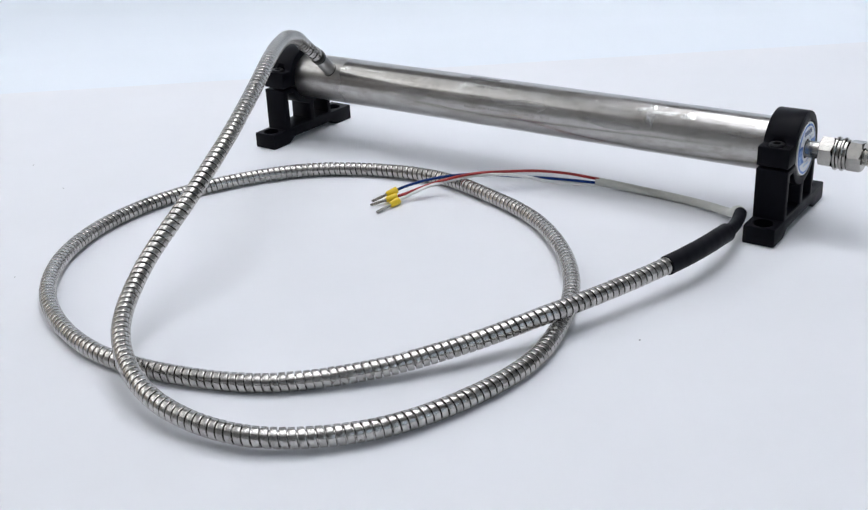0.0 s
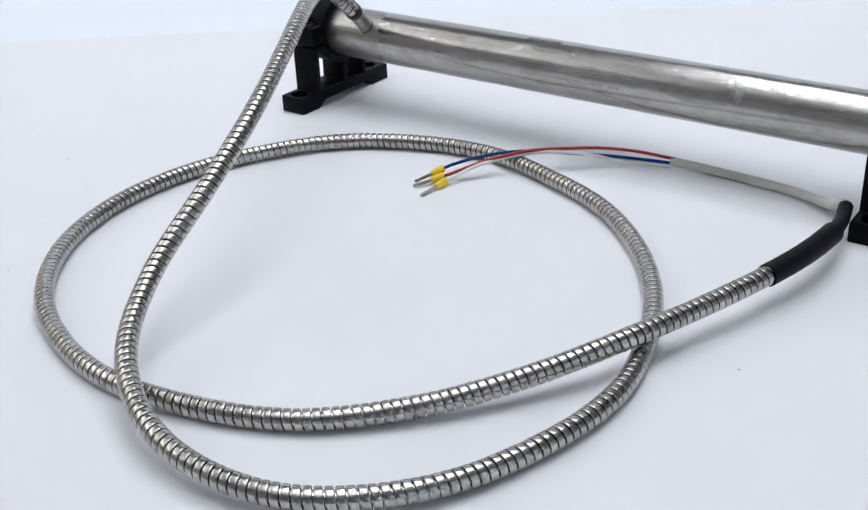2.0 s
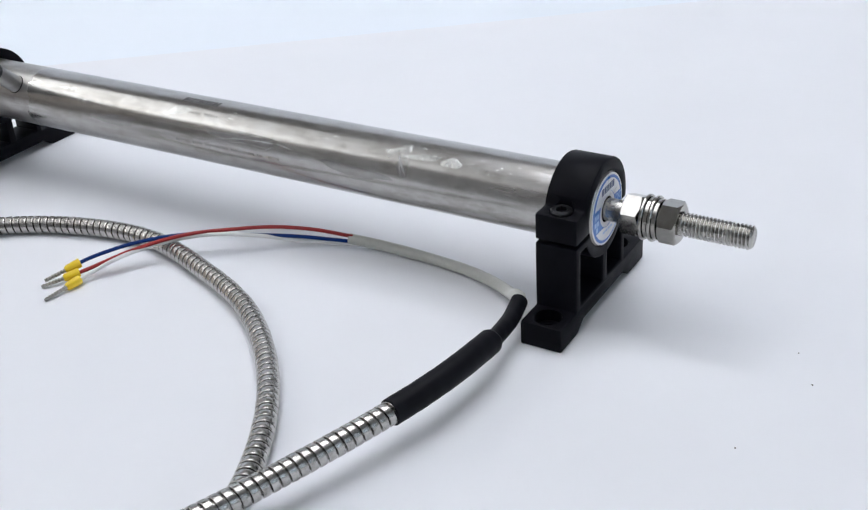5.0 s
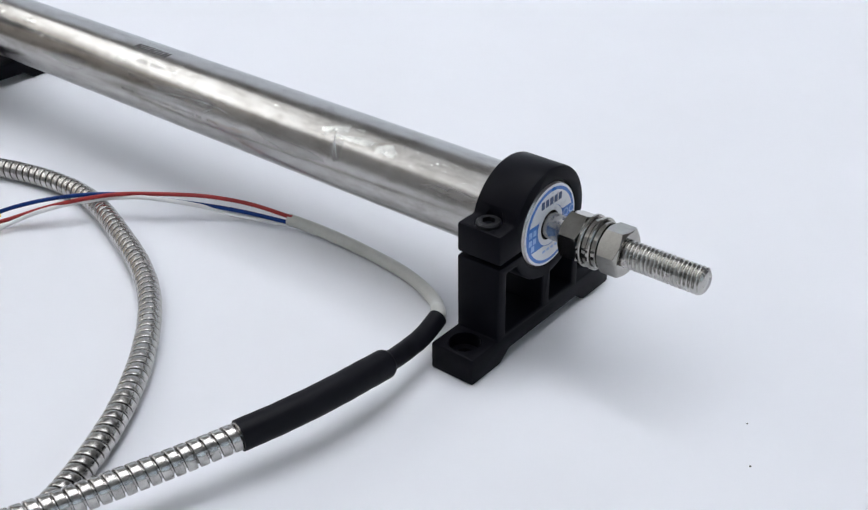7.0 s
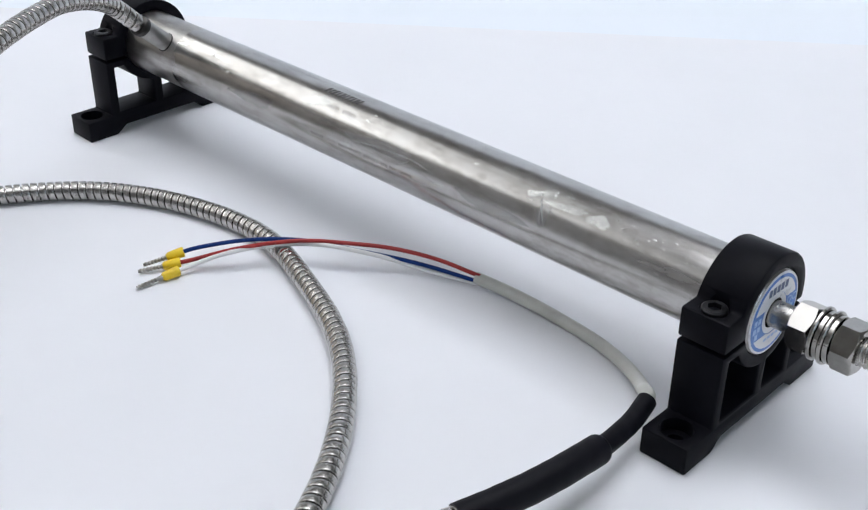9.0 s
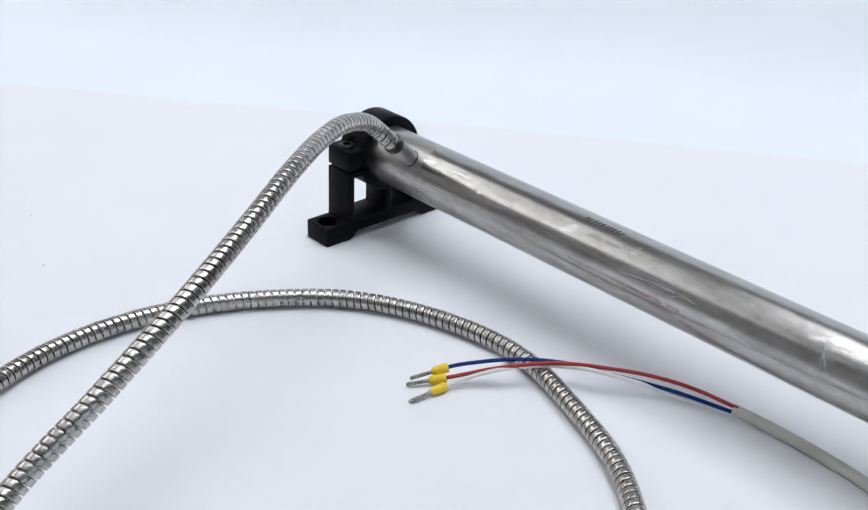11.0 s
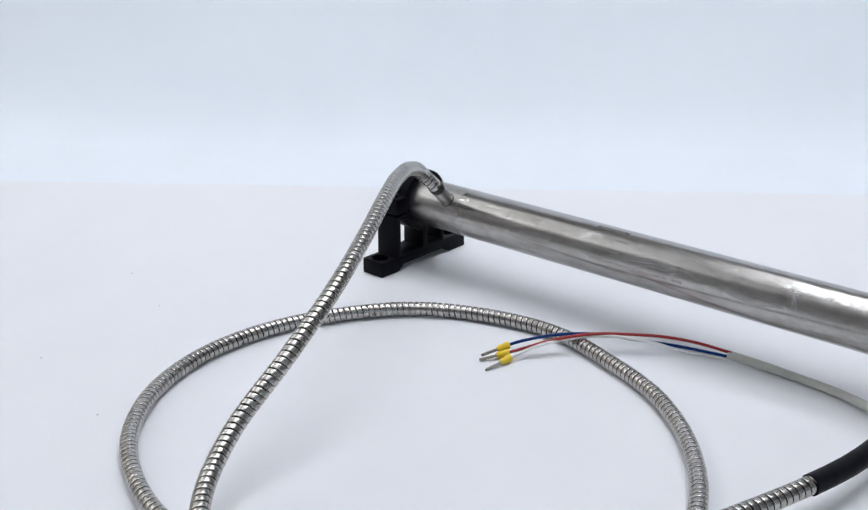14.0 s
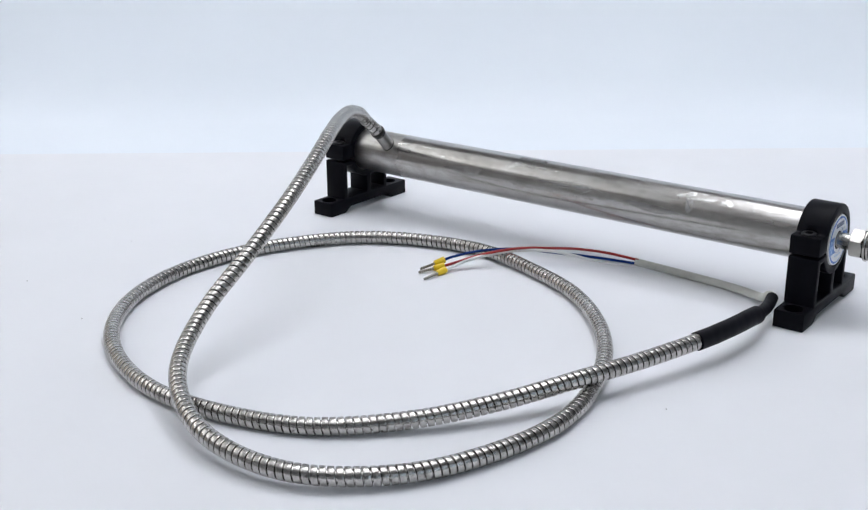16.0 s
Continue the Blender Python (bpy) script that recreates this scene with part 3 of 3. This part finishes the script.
def threaded():
    """M8 thread: a 60 degree ridge wound at 1.25 mm pitch."""
    pitch, x0, x1, n = 0.00125, 0.1700, 0.2128, 40
    rows = int((x1 - x0) / pitch * 10)
    c = np.zeros((rows, 3))
    c[:, 0] = np.linspace(x0, x1, rows)
    ang = np.linspace(0, 2 * math.pi, n, endpoint=False)
    ph = (c[:, 0, None] / pitch - ang[None, :] / (2 * math.pi)) % 1.0
    r = 0.00335 + 0.00066 * np.clip(1.25 * (1 - np.abs(2 * ph - 1)), 0, 1)
    end = np.clip((x1 - c[:, 0, None]) / 0.0009, 0, 1)
    r = np.minimum(r, 0.0030 + 0.0011 * end)
    v = np.stack((np.repeat(c[:, :1], n, 1), r * np.cos(ang), r * np.sin(ang)), -1).reshape(-1, 3)
    i, k = np.meshgrid(np.arange(rows - 1), np.arange(n), indexing="ij")
    k2 = (k + 1) % n
    f = np.stack((i * n + k, i * n + k2, (i + 1) * n + k2, (i + 1) * n + k), -1).reshape(-1, 4).tolist()
    f += [list(range(n))[::-1], [(rows - 1) * n + q for q in range(n)]]
    me = bpy.data.meshes.new("thread")
    me.from_pydata(v.tolist(), [], f)
    me.materials.append(ROD_STEEL)
    me.polygons.foreach_set("use_smooth", [True] * len(me.polygons))
    me.set_sharp_from_angle(angle=radians(50))
    ob = new("threaded_rod_end", me)
    ob.parent = sensor
    return tagged(ob, "threaded stainless steel rod end")


threaded()


def nut(x0, turn):
    w = 0.0065
    cone = [(0.00080 * k / 14, 0.0062 + 0.00139 * k / 14) for k in range(15)]
    prof = [(0, 0.0040)] + cone + [(w - q, r) for q, r in cone[::-1]] + [(w, 0.0040)]

    def shape(i, a, r):
        return r if i in (0, 31) else min(hex_radius(i, a, 0.00648), r)

    bm = lathe_bm(prof, 144, shape, closed=True)
    turned(bm, Matrix.Translation((x0, 0, 0)) @ Matrix.Rotation(radians(turn), 4, "X"))
    return part("hex_nut", bm, NUT_STEEL, sensor, "shiny stainless hex nut", smooth=24)


nut(0.1700, 8)
nut(0.1827, 22)


def washer(x, w, r, tilt):
    bm = lathe_bm([(-w / 2, 0.0042), (-w / 2, r - 0.0003), (-w / 2 + 0.0003, r), (w / 2 - 0.0003, r), (w / 2, r - 0.0003), (w / 2, 0.0042)], 48, closed=True)
    turned(bm, Matrix.Translation((x, 0, 0)) @ Matrix.Rotation(radians(tilt), 4, "Z"))
    return part("washer", bm, NUT_STEEL, sensor, "stainless washer between the nuts", smooth=35)


washer(0.1774, 0.0012, 0.0077, 0)


def spring_washer(x, r):
    """A split ring whose ends are set apart."""
    bm = bmesh.new()
    rows = []
    for i in range(45):
        a = radians(8 + 344 * i / 44)
        dx = 0.0006 * (i / 44 - 0.5)
        sec = [(-0.00075, r - 0.0022), (-0.00075, r), (0.00075, r), (0.00075, r - 0.0022)]
        rows.append([bm.verts.new((x + dx + q, s * math.cos(a), s * math.sin(a))) for q, s in sec])
    for a, b in zip(rows, rows[1:]):
        for k in range(4):
            bm.faces.new((a[k], b[k], b[(k + 1) % 4], a[(k + 1) % 4]))
    bm.faces.new(rows[0][::-1])
    bm.faces.new(rows[-1])
    return part("spring_washer", bm, NUT_STEEL, sensor, "split spring washer", smooth=40, bevel=0.0002)


spring_washer(0.1789, 0.0069)
washer(0.1804, 0.0012, 0.0077, 0)
spring_washer(0.1818, 0.0069)

# cable gland boss on the tube
START = Vector((-0.1075, 0.0002 - AX_Y, 0.0553 - AX_Z))
axis = Vector((0.15, -0.75, 0.645)).normalized()
rot = Vector((1, 0, 0)).rotation_difference(axis).to_matrix().to_4x4()
seat = Matrix.Translation(START) @ rot
boss = lathe_bm([(-0.0170, 0), (-0.0170, 0.0037), (-0.0014, 0.0037), (-0.0010, 0.0034), (-0.0010, 0)], 40)
boss = part("cable_boss", turned(boss, seat), BARE_STEEL, sensor, "turned steel cable boss", smooth=40)
part("rubber_ring", turned(lathe_bm([(-0.0016, 0.0030), (-0.0016, 0.0040), (-0.0004, 0.0040), (-0.0004, 0.0030)], 36, closed=True), seat), RUBBER, boss, "dark rubber ring", smooth=40)
part("end_ring", turned(lathe_bm([(-0.0004, 0.0030), (-0.0004, 0.0042), (0.0010, 0.0042), (0.0013, 0.0039), (0.0018, 0.0030)], 36, closed=True), seat), DARK_STEEL, boss, "dark steel end ring of the hose", smooth=40)


def weld_seam(r, thick):
    """A bead where the boss meets the tube."""
    turn = Matrix.Rotation(radians(SKEW), 3, "Z")
    back = turn.inverted()
    d = back @ -axis
    line = []
    for k in range(37):
        a = 2 * math.pi * k / 36
        p = back @ (seat @ Vector((0, r * math.cos(a), r * math.sin(a))))
        qa, qb, qc = d.y ** 2 + d.z ** 2, 2 * (p.y * d.y + p.z * d.z), p.y ** 2 + p.z ** 2 - TUBE_R ** 2
        line.append(turn @ (p + d * ((-qb - math.sqrt(qb * qb - 4 * qa * qc)) / (2 * qa))))
    return swept("weld_seam", line, thick, boss, DARK_STEEL, sides=10, step=0.0005, label="dark weld seam round the boss", smooth=180)


weld_seam(0.0037, 0.00035)

# etched print on the tube, unreadable or a maker's mark: plain bars
def wrap(x, a, r):
    """A place on the tube, a degrees up from the side that faces the loop."""
    return (x, -r * math.cos(radians(a)), r * math.sin(radians(a)))


def etched(x0, x1, a0, a1, mat, lean=0.0):
    bm = bmesh.new()
    r = TUBE_R + 0.00002
    n = max(1, int((a1 - a0) / 3))
    rows = [[bm.verts.new(wrap(x + lean * i / n, a0 + (a1 - a0) * i / n, r)) for i in range(n + 1)] for x in (x0, x1)]
    for i in range(n):
        bm.faces.new((rows[0][i], rows[1][i], rows[1][i + 1], rows[0][i + 1]))
    return part("etched_bar", bm, mat, body, smooth=180)


rng = random.Random(4)
for k in range(5):
    x = -0.0184 + k * 0.0037
    etched(x, x + 0.0013, 73.5, 87, INK, 0.0008)
    etched(x + 0.0020, x + 0.0031, 74, 86.5, INK, 0.0008)
    etched(x + 0.0012, x + 0.0022, 77.5 + 4 * (k % 2), 82.5 + 4 * (k % 2), INK)
for x0, width, count, a, gaps in ((-0.0165, 0.0010, 20, 49, (4, 11, 12)), (-0.0125, 0.0010, 13, 23, (5,)), (-0.0160, 0.00108, 48, -3, (7, 13, 25, 37, 41, 42))):
    for k in range(count):
        if k in gaps:
            continue
        x, w = x0 + k * width, width * rng.uniform(0.45, 0.72)
        etched(x, x + w, a + rng.uniform(0, 1.5), a + 6.5 + rng.uniform(-1, 0.5), INK_FINE)


def film_crease(points, width):
    """A whitish crease in the clear film, lying on the tube: (x, angle) along it."""
    bm = bmesh.new()
    c, u = spline([(x, a / 1000.0, 0) for x, a in points], 14)
    rows = []
    for i, (x, a, _) in enumerate(c):
        a *= 1000.0
        q = c[min(i + 1, len(c) - 1)] - c[max(i - 1, 0)]
        d = Vector((q[0], math.radians(q[1] * 1000.0) * TUBE_R))
        d = d.normalized() if d.length else Vector((1, 0))
        w = width * math.sin(math.pi * (i + 0.6) / (len(c) + 0.2)) / 2
        off = Vector((-d.y, d.x)) * w
        da = math.degrees(off.y / TUBE_R)
        rows.append([bm.verts.new(wrap(x - off.x, a - da, TUBE_R + 0.00002)), bm.verts.new(wrap(x, a, TUBE_R + 0.00002 + width * 0.3)), bm.verts.new(wrap(x + off.x, a + da, TUBE_R + 0.00002))])
    for a, b in zip(rows, rows[1:]):
        for k in (0, 1):
            bm.faces.new((a[k], b[k], b[k + 1], a[k + 1]))
    return part("film_crease", bm, FILM, body, "whitish crease in clear film", smooth=180)


for points, width in (
    (((0.0052, 16), (0.016, 22), (0.029, 25.5), (0.0366, 25), (0.0440, 19)), 0.0006),
    (((0.0262, 20), (0.030, 26), (0.0318, 34)), 0.0004),
    (((0.0271, 7), (0.030, 14), (0.0335, 22)), 0.0005),
    (((0.0100, 14), (0.021, 17), (0.031, 14)), 0.0003),
    (((0.0400, 12), (0.0445, 8), (0.0500, 10)), 0.0004),
    (((0.0866, 57), (0.0885, 40), (0.0905, 26), (0.0920, 14)), 0.0008),
    (((0.0880, 44), (0.0888, 34), (0.0893, 22)), 0.0004),
):
    film_crease(points, width * 0.65)


def film_blister(x, a, length, width, turn=0.0, mat=FILM_CLOUD):
    """A lens of clouded film raised off the tube: length along it, width round it."""
    bm = bmesh.new()
    rings = []
    lift = min(length, width) * 0.03
    for q in (0.0, 0.35, 0.7, 1.0):
        ring = []
        for k in range(18):
            w = 2 * math.pi * k / 18
            e = q * (1 + 0.16 * math.sin(3 * w + x * 900) + 0.08 * math.sin(5 * w + a))
            dx, dy = e * length / 2 * math.cos(w), e * width / 2 * math.sin(w)
            dx, dy = dx * math.cos(turn) - dy * math.sin(turn), dx * math.sin(turn) + dy * math.cos(turn)
            ring.append(bm.verts.new(wrap(x + dx, a + math.degrees(dy / TUBE_R), TUBE_R + 0.00003 + lift * (1 - q * q))))
            if q == 0.0:
                break
        rings.append(ring)
    for k in range(18):
        j = (k + 1) % 18
        bm.faces.new((rings[0][0], rings[1][k], rings[1][j]))
        for p, q in zip(rings[1:], rings[2:]):
            bm.faces.new((p[k], q[k], q[j], p[j]))
    return part("film_blister", bm, mat, body, "whitish blister in clear film", smooth=180)


for x, a, length, width, turn in (
    (0.0845, 52.5, 0.0048, 0.0018, 0.25), (0.0889, 61, 0.0052, 0.0028, 0.25), (0.0965, 51, 0.0130, 0.0018, 0.10), (0.1086, 51, 0.0066, 0.0030, 0.05),
    (0.0956, 68, 0.0026, 0.0006, 0.1), (0.0590, 59.5, 0.0014, 0.0005, 0.1), (-0.0172, 52, 0.0100, 0.0030, 0.3), (-0.0787, 54.0, 0.0080, 0.0010, 0.0), (-0.0672, 36, 0.0022, 0.0008, 0.3), (-0.0990, 51, 0.0060, 0.0012, 0.2),
    (0.0093, 54, 0.0020, 0.0006, 0.0), (0.0103, 68, 0.0016, 0.0006, 0.0),
):
    film_blister(x, a, length * 1.25, width * 1.3, turn)
for x, a, length, width, turn in ((0.0190, 25, 0.0340, 0.0040, 0.03), (0.0900, 30, 0.0050, 0.0075, 0.1), (-0.0500, 12, 0.0260, 0.0045, 0.05), (0.0700, 8, 0.0300, 0.0040, -0.04)):
    film_blister(x, a, length, width, turn, FILM_HAZE)
rnd = random.Random(8)
for k in range(16):
    film_blister(rnd.uniform(0.112, 0.143), rnd.uniform(42, 66), rnd.uniform(0.0006, 0.0018), rnd.uniform(0.0003, 0.0007), rnd.uniform(-0.3, 0.6))

# the tube and all that sits on its axis are turned a little in plan
for ob in sensor.children:
    if not ob.name.startswith("cable_boss"):
        ob.matrix_local = Matrix.Rotation(radians(SKEW), 4, "Z")

# armoured hose: up from the boss, down to the paper, once round and over itself
HR = 0.0037
RISE = [(-0.1075, 0.0002, 0.0553), (-0.1080, -0.0028, 0.0583), (-0.1096, -0.0075, 0.0632), (-0.1057, -0.0173, 0.0696), (-0.1010, -0.0280, 0.0735), (-0.0958, -0.0387, 0.0759), (-0.0894, -0.0520, 0.0761), (-0.0776, -0.0724, 0.0753), (-0.0599, -0.1074, 0.0675), (-0.0460, -0.1414, 0.0571), (-0.0389, -0.1742, 0.0422), (-0.0343, -0.2080, 0.0248), (-0.0131, -0.2413, 0.0148), (0.0242, -0.2614, 0.0086), (0.0651, -0.2597, 0.0059), (0.0968, -0.2356, 0.0045)]
LOOP = [(0.1146, -0.2004), (0.1215, -0.1647), (0.1160, -0.1302), (0.1028, -0.0974), (0.0820, -0.0679), (0.0548, -0.0436), (0.0205, -0.0273), (-0.0168, -0.0167), (-0.0546, -0.0220), (-0.0876, -0.0389), (-0.1119, -0.0682), (-0.1272, -0.1055), (-0.1291, -0.1451), (-0.1172, -0.1819), (-0.0942, -0.2114), (-0.0626, -0.2317), (-0.0266, -0.2420), (0.0102, -0.2393), (0.0446, -0.2273)]
BACK = [(0.0731, -0.2033, 0.0048), (0.0970, -0.1731, 0.0078), (0.1152, -0.1421, 0.0111), (0.1274, -0.1118, 0.0114), (0.1387, -0.0818, 0.0126), (0.1405, -0.0762, 0.0128)]
PITCH = 0.00305
away = Vector((0, -AX_Y, -AX_Z))
hose_line = [Vector(p) + away for p in RISE + [(x, y, HR) for x, y in LOOP] + BACK]


# one turn of the strip: how far along the turn, how far below the crown
STRIP = [(0.0, 0.00115), (0.010, 0.00024), (0.035, 0.00010), (0.08, 0.00004), (0.16, 0.000012), (0.42, 0.0), (0.68, 0.000012), (0.76, 0.00004), (0.803, 0.00010), (0.828, 0.00024), (0.838, 0.00115)]


def strip_hose(points, sides=28):
    """Strip wound in a spiral: each ring of the mesh climbs one pitch per turn, so the joints run true."""
    c, u = spline(points, 3)
    c, u = spline(points, int(u[-1] / 0.0007))
    t, n, b = frames_along(c)
    rnd = np.random.default_rng(5)
    turns = int(u[-1] / PITCH)
    wob, tip = rnd.normal(0, 0.00003, turns + 3), rnd.normal(0, 0.00006, turns + 3)
    m = len(STRIP)
    ph = np.tile([q for q, _ in STRIP], turns)[:, None]
    low = np.tile([q for _, q in STRIP], turns)[:, None]
    turn = np.repeat(np.arange(turns), m)[:, None] + np.arange(sides)[None, :] / sides
    ang = 2 * math.pi * np.arange(sides)[None, :] / sides
    at = (turn + ph) * PITCH
    idx = np.arange(len(wob))
    r = HR - low + np.interp(turn, idx, wob) + np.interp(turn, idx, tip) * (ph - 0.43)
    pick = lambda a: np.stack([np.interp(at, u, a[:, k]) for k in range(3)], -1)
    v = pick(c) + r[..., None] * (np.cos(ang)[..., None] * pick(n) + np.sin(ang)[..., None] * pick(b))
    rows = turns * m
    i, k = np.meshgrid(np.arange(rows - 1), np.arange(sides - 1), indexing="ij")
    f = np.stack((i * sides + k, i * sides + k + 1, (i + 1) * sides + k + 1, (i + 1) * sides + k), -1).reshape(-1, 4)
    i = np.arange(rows - 1 - m)              # the seam joins a turn to the next one
    g = np.stack((i * sides + sides - 1, (i + m) * sides, (i + m + 1) * sides, (i + 1) * sides + sides - 1), -1)
    me = bpy.data.meshes.new("armoured_hose")
    me.from_pydata(v.reshape(-1, 3).tolist(), [], np.concatenate((f, g)).tolist())
    me.materials.append(HOSE_STEEL)
    me.polygons.foreach_set("use_smooth", [True] * len(me.polygons))
    me.set_sharp_from_angle(angle=radians(28))
    ob = new("armoured_hose", me)
    ob.parent = sensor
    return tagged(ob, "spiral wound stainless steel armoured hose")


strip_hose(hose_line)

# heat shrink, sheath and leads
SLEEVE = [Vector(p) + away for p in ((0.1387, -0.0818, 0.0126), (0.1407, -0.0757, 0.0128), (0.1451, -0.0601, 0.0135), (0.1471, -0.0445, 0.0131), (0.1467, -0.0285, 0.0110), (0.1449, -0.0150, 0.0102), (0.1437, -0.0088, 0.0110))]


def sleeve_profile(u, a):
    s = np.clip((0.0482 - u) / 0.0012, 0, 1)
    return 0.0029 + 0.0013 * s * s * (3 - 2 * s) + 0.00004 * np.sin(u * 900 + 2 * np.cos(a)) * np.cos(u * 310)


sleeve = swept("heat_shrink_sleeve", SLEEVE, sleeve_profile, sensor, HEATSHRINK, sides=28, step=0.0006, label="black heat shrink sleeve stepping down to the cable")
tail = SLEEVE[-1] - SLEEVE[-2]
tail = Matrix.Translation(SLEEVE[-1]) @ Vector((1, 0, 0)).rotation_difference(tail).to_matrix().to_4x4()
part("cut_end", turned(lathe_bm([(-0.0004, 0), (-0.0004, 0.0027), (0.00012, 0.0027), (0.0003, 0.0024), (0.0004, 0)], 28), tail), CUT_RUBBER, sleeve, "dull grey cut end of the sleeve", smooth=60)
SHEATH = [Vector(p) + away for p in ((0.1440, -0.0105, 0.0108), (0.1428, -0.0067, 0.0111), (0.1407, -0.0048, 0.0104), (0.1369, -0.0001, 0.0068), (0.1326, 0.0045, 0.0047), (0.1231, 0.0103, 0.0033), (0.1106, 0.0150, 0.0023), (0.0956, 0.0172, 0.0021), (0.0820, 0.0180, 0.0023), (0.0697, 0.0171, 0.0031), (0.0588, 0.0149, 0.0043))]
swept("cable_sheath", SHEATH, 0.0021, sensor, SHEATH_MAT, sides=24, step=0.001, label="grey white silicone cable sheath")

FERRULES = {"blue": ((-0.0266, -0.0473, 0.0042), (-0.0322, -0.0568, 0.0016)), "red": ((-0.0246, -0.0504, 0.0024), (-0.0308, -0.0600, 0.0010)), "white": ((-0.0202, -0.0541, 0.0019), (-0.0222, -0.0663, 0.0009))}
LEADS = {
    "red": (RED, [(-0.0100, -0.0322, 0.0072), (0.0050, -0.0158, 0.0096), (0.0176, -0.0050, 0.0092), (0.0308, 0.0036, 0.0089), (0.0440, 0.0100, 0.0077), (0.0605, 0.0149, 0.0056)]),
    "blue": (BLUE, [(-0.0179, -0.0370, 0.0075), (-0.0092, -0.0262, 0.0086), (0.0035, -0.0135, 0.0082), (0.0195, -0.0036, 0.0066), (0.0383, 0.0070, 0.0048), (0.0605, 0.0141, 0.0038)]),
    "white": (WHITE, [(-0.0119, -0.0365, 0.0061), (-0.0012, -0.0209, 0.0076), (0.0107, -0.0116, 0.0085), (0.0219, -0.0050, 0.0078), (0.0300, 0.0020, 0.0052), (0.0383, 0.0072, 0.0030), (0.0500, 0.0113, 0.0026), (0.0605, 0.0146, 0.0028)]),
}
for colour, (mat, line) in LEADS.items():
    c, tip = (Vector(q) + away for q in FERRULES[colour])
    d = (c - tip).normalized()
    q = Vector((1, 0, 0)).rotation_difference(d).to_matrix().to_4x4()
    wire = swept("lead_wire", [c + d * 0.001, c + d * 0.005] + [Vector(p) + away for p in line], 0.0008 if colour == "white" else 0.00074, sensor, mat, sides=12, step=0.0012, label=colour + " insulated lead wire", smooth=180)
    bm = lathe_bm([(-0.0030, 0), (-0.0030, 0.0011), (-0.0022, 0.0016), (0.0026, 0.00185), (0.0032, 0.00175), (0.0032, 0.0010), (0.0010, 0.0009), (0.0010, 0)], 28)
    part("ferrule_collar", turned(bm, Matrix.Translation(c) @ q), YELLOW, wire, "yellow plastic ferrule collar", smooth=40)
    length = (c - tip).length
    prof = [(-length, 0), (-length, 0.0006)]
    for k in range(14):
        prof.append((-length + 0.0004 + k * 0.0006, 0.00086 if k % 2 else 0.00060))
    prof += [(-0.0020, 0.0008), (-0.0020, 0)]
    part("ferrule_pin", turned(lathe_bm(prof, 14), Matrix.Translation(c) @ q), TIN, wire, "crimped tinned ferrule pin", smooth=30)

# ---------------------------------------------------------------- specks on the paper
rng = random.Random(11)
SPECKS = ((-0.1904, -0.1913), (-0.1238, -0.2066), (-0.1976, -0.1168), (-0.2454, -0.0990), (0.1467, -0.1254), (0.2273, -0.0395), (0.2389, 0.0001), (0.2307, 0.0152))
for x, y in SPECKS:
    bm = bmesh.new()
    bmesh.ops.create_icosphere(bm, subdivisions=1, radius=0.0004)
    for v in bm.verts:
        v.co *= rng.uniform(0.6, 1.2)
        v.co.z = max(v.co.z * 0.5, -0.0002)
    ob = part("dust_speck", bm, SPECK)
    ob.matrix_world = pose(x, y, 0.0003, 0, 0, rng.uniform(0, 360))
    tagged(ob, "tiny dark dust speck on the white paper", "speck", group="dust specks")
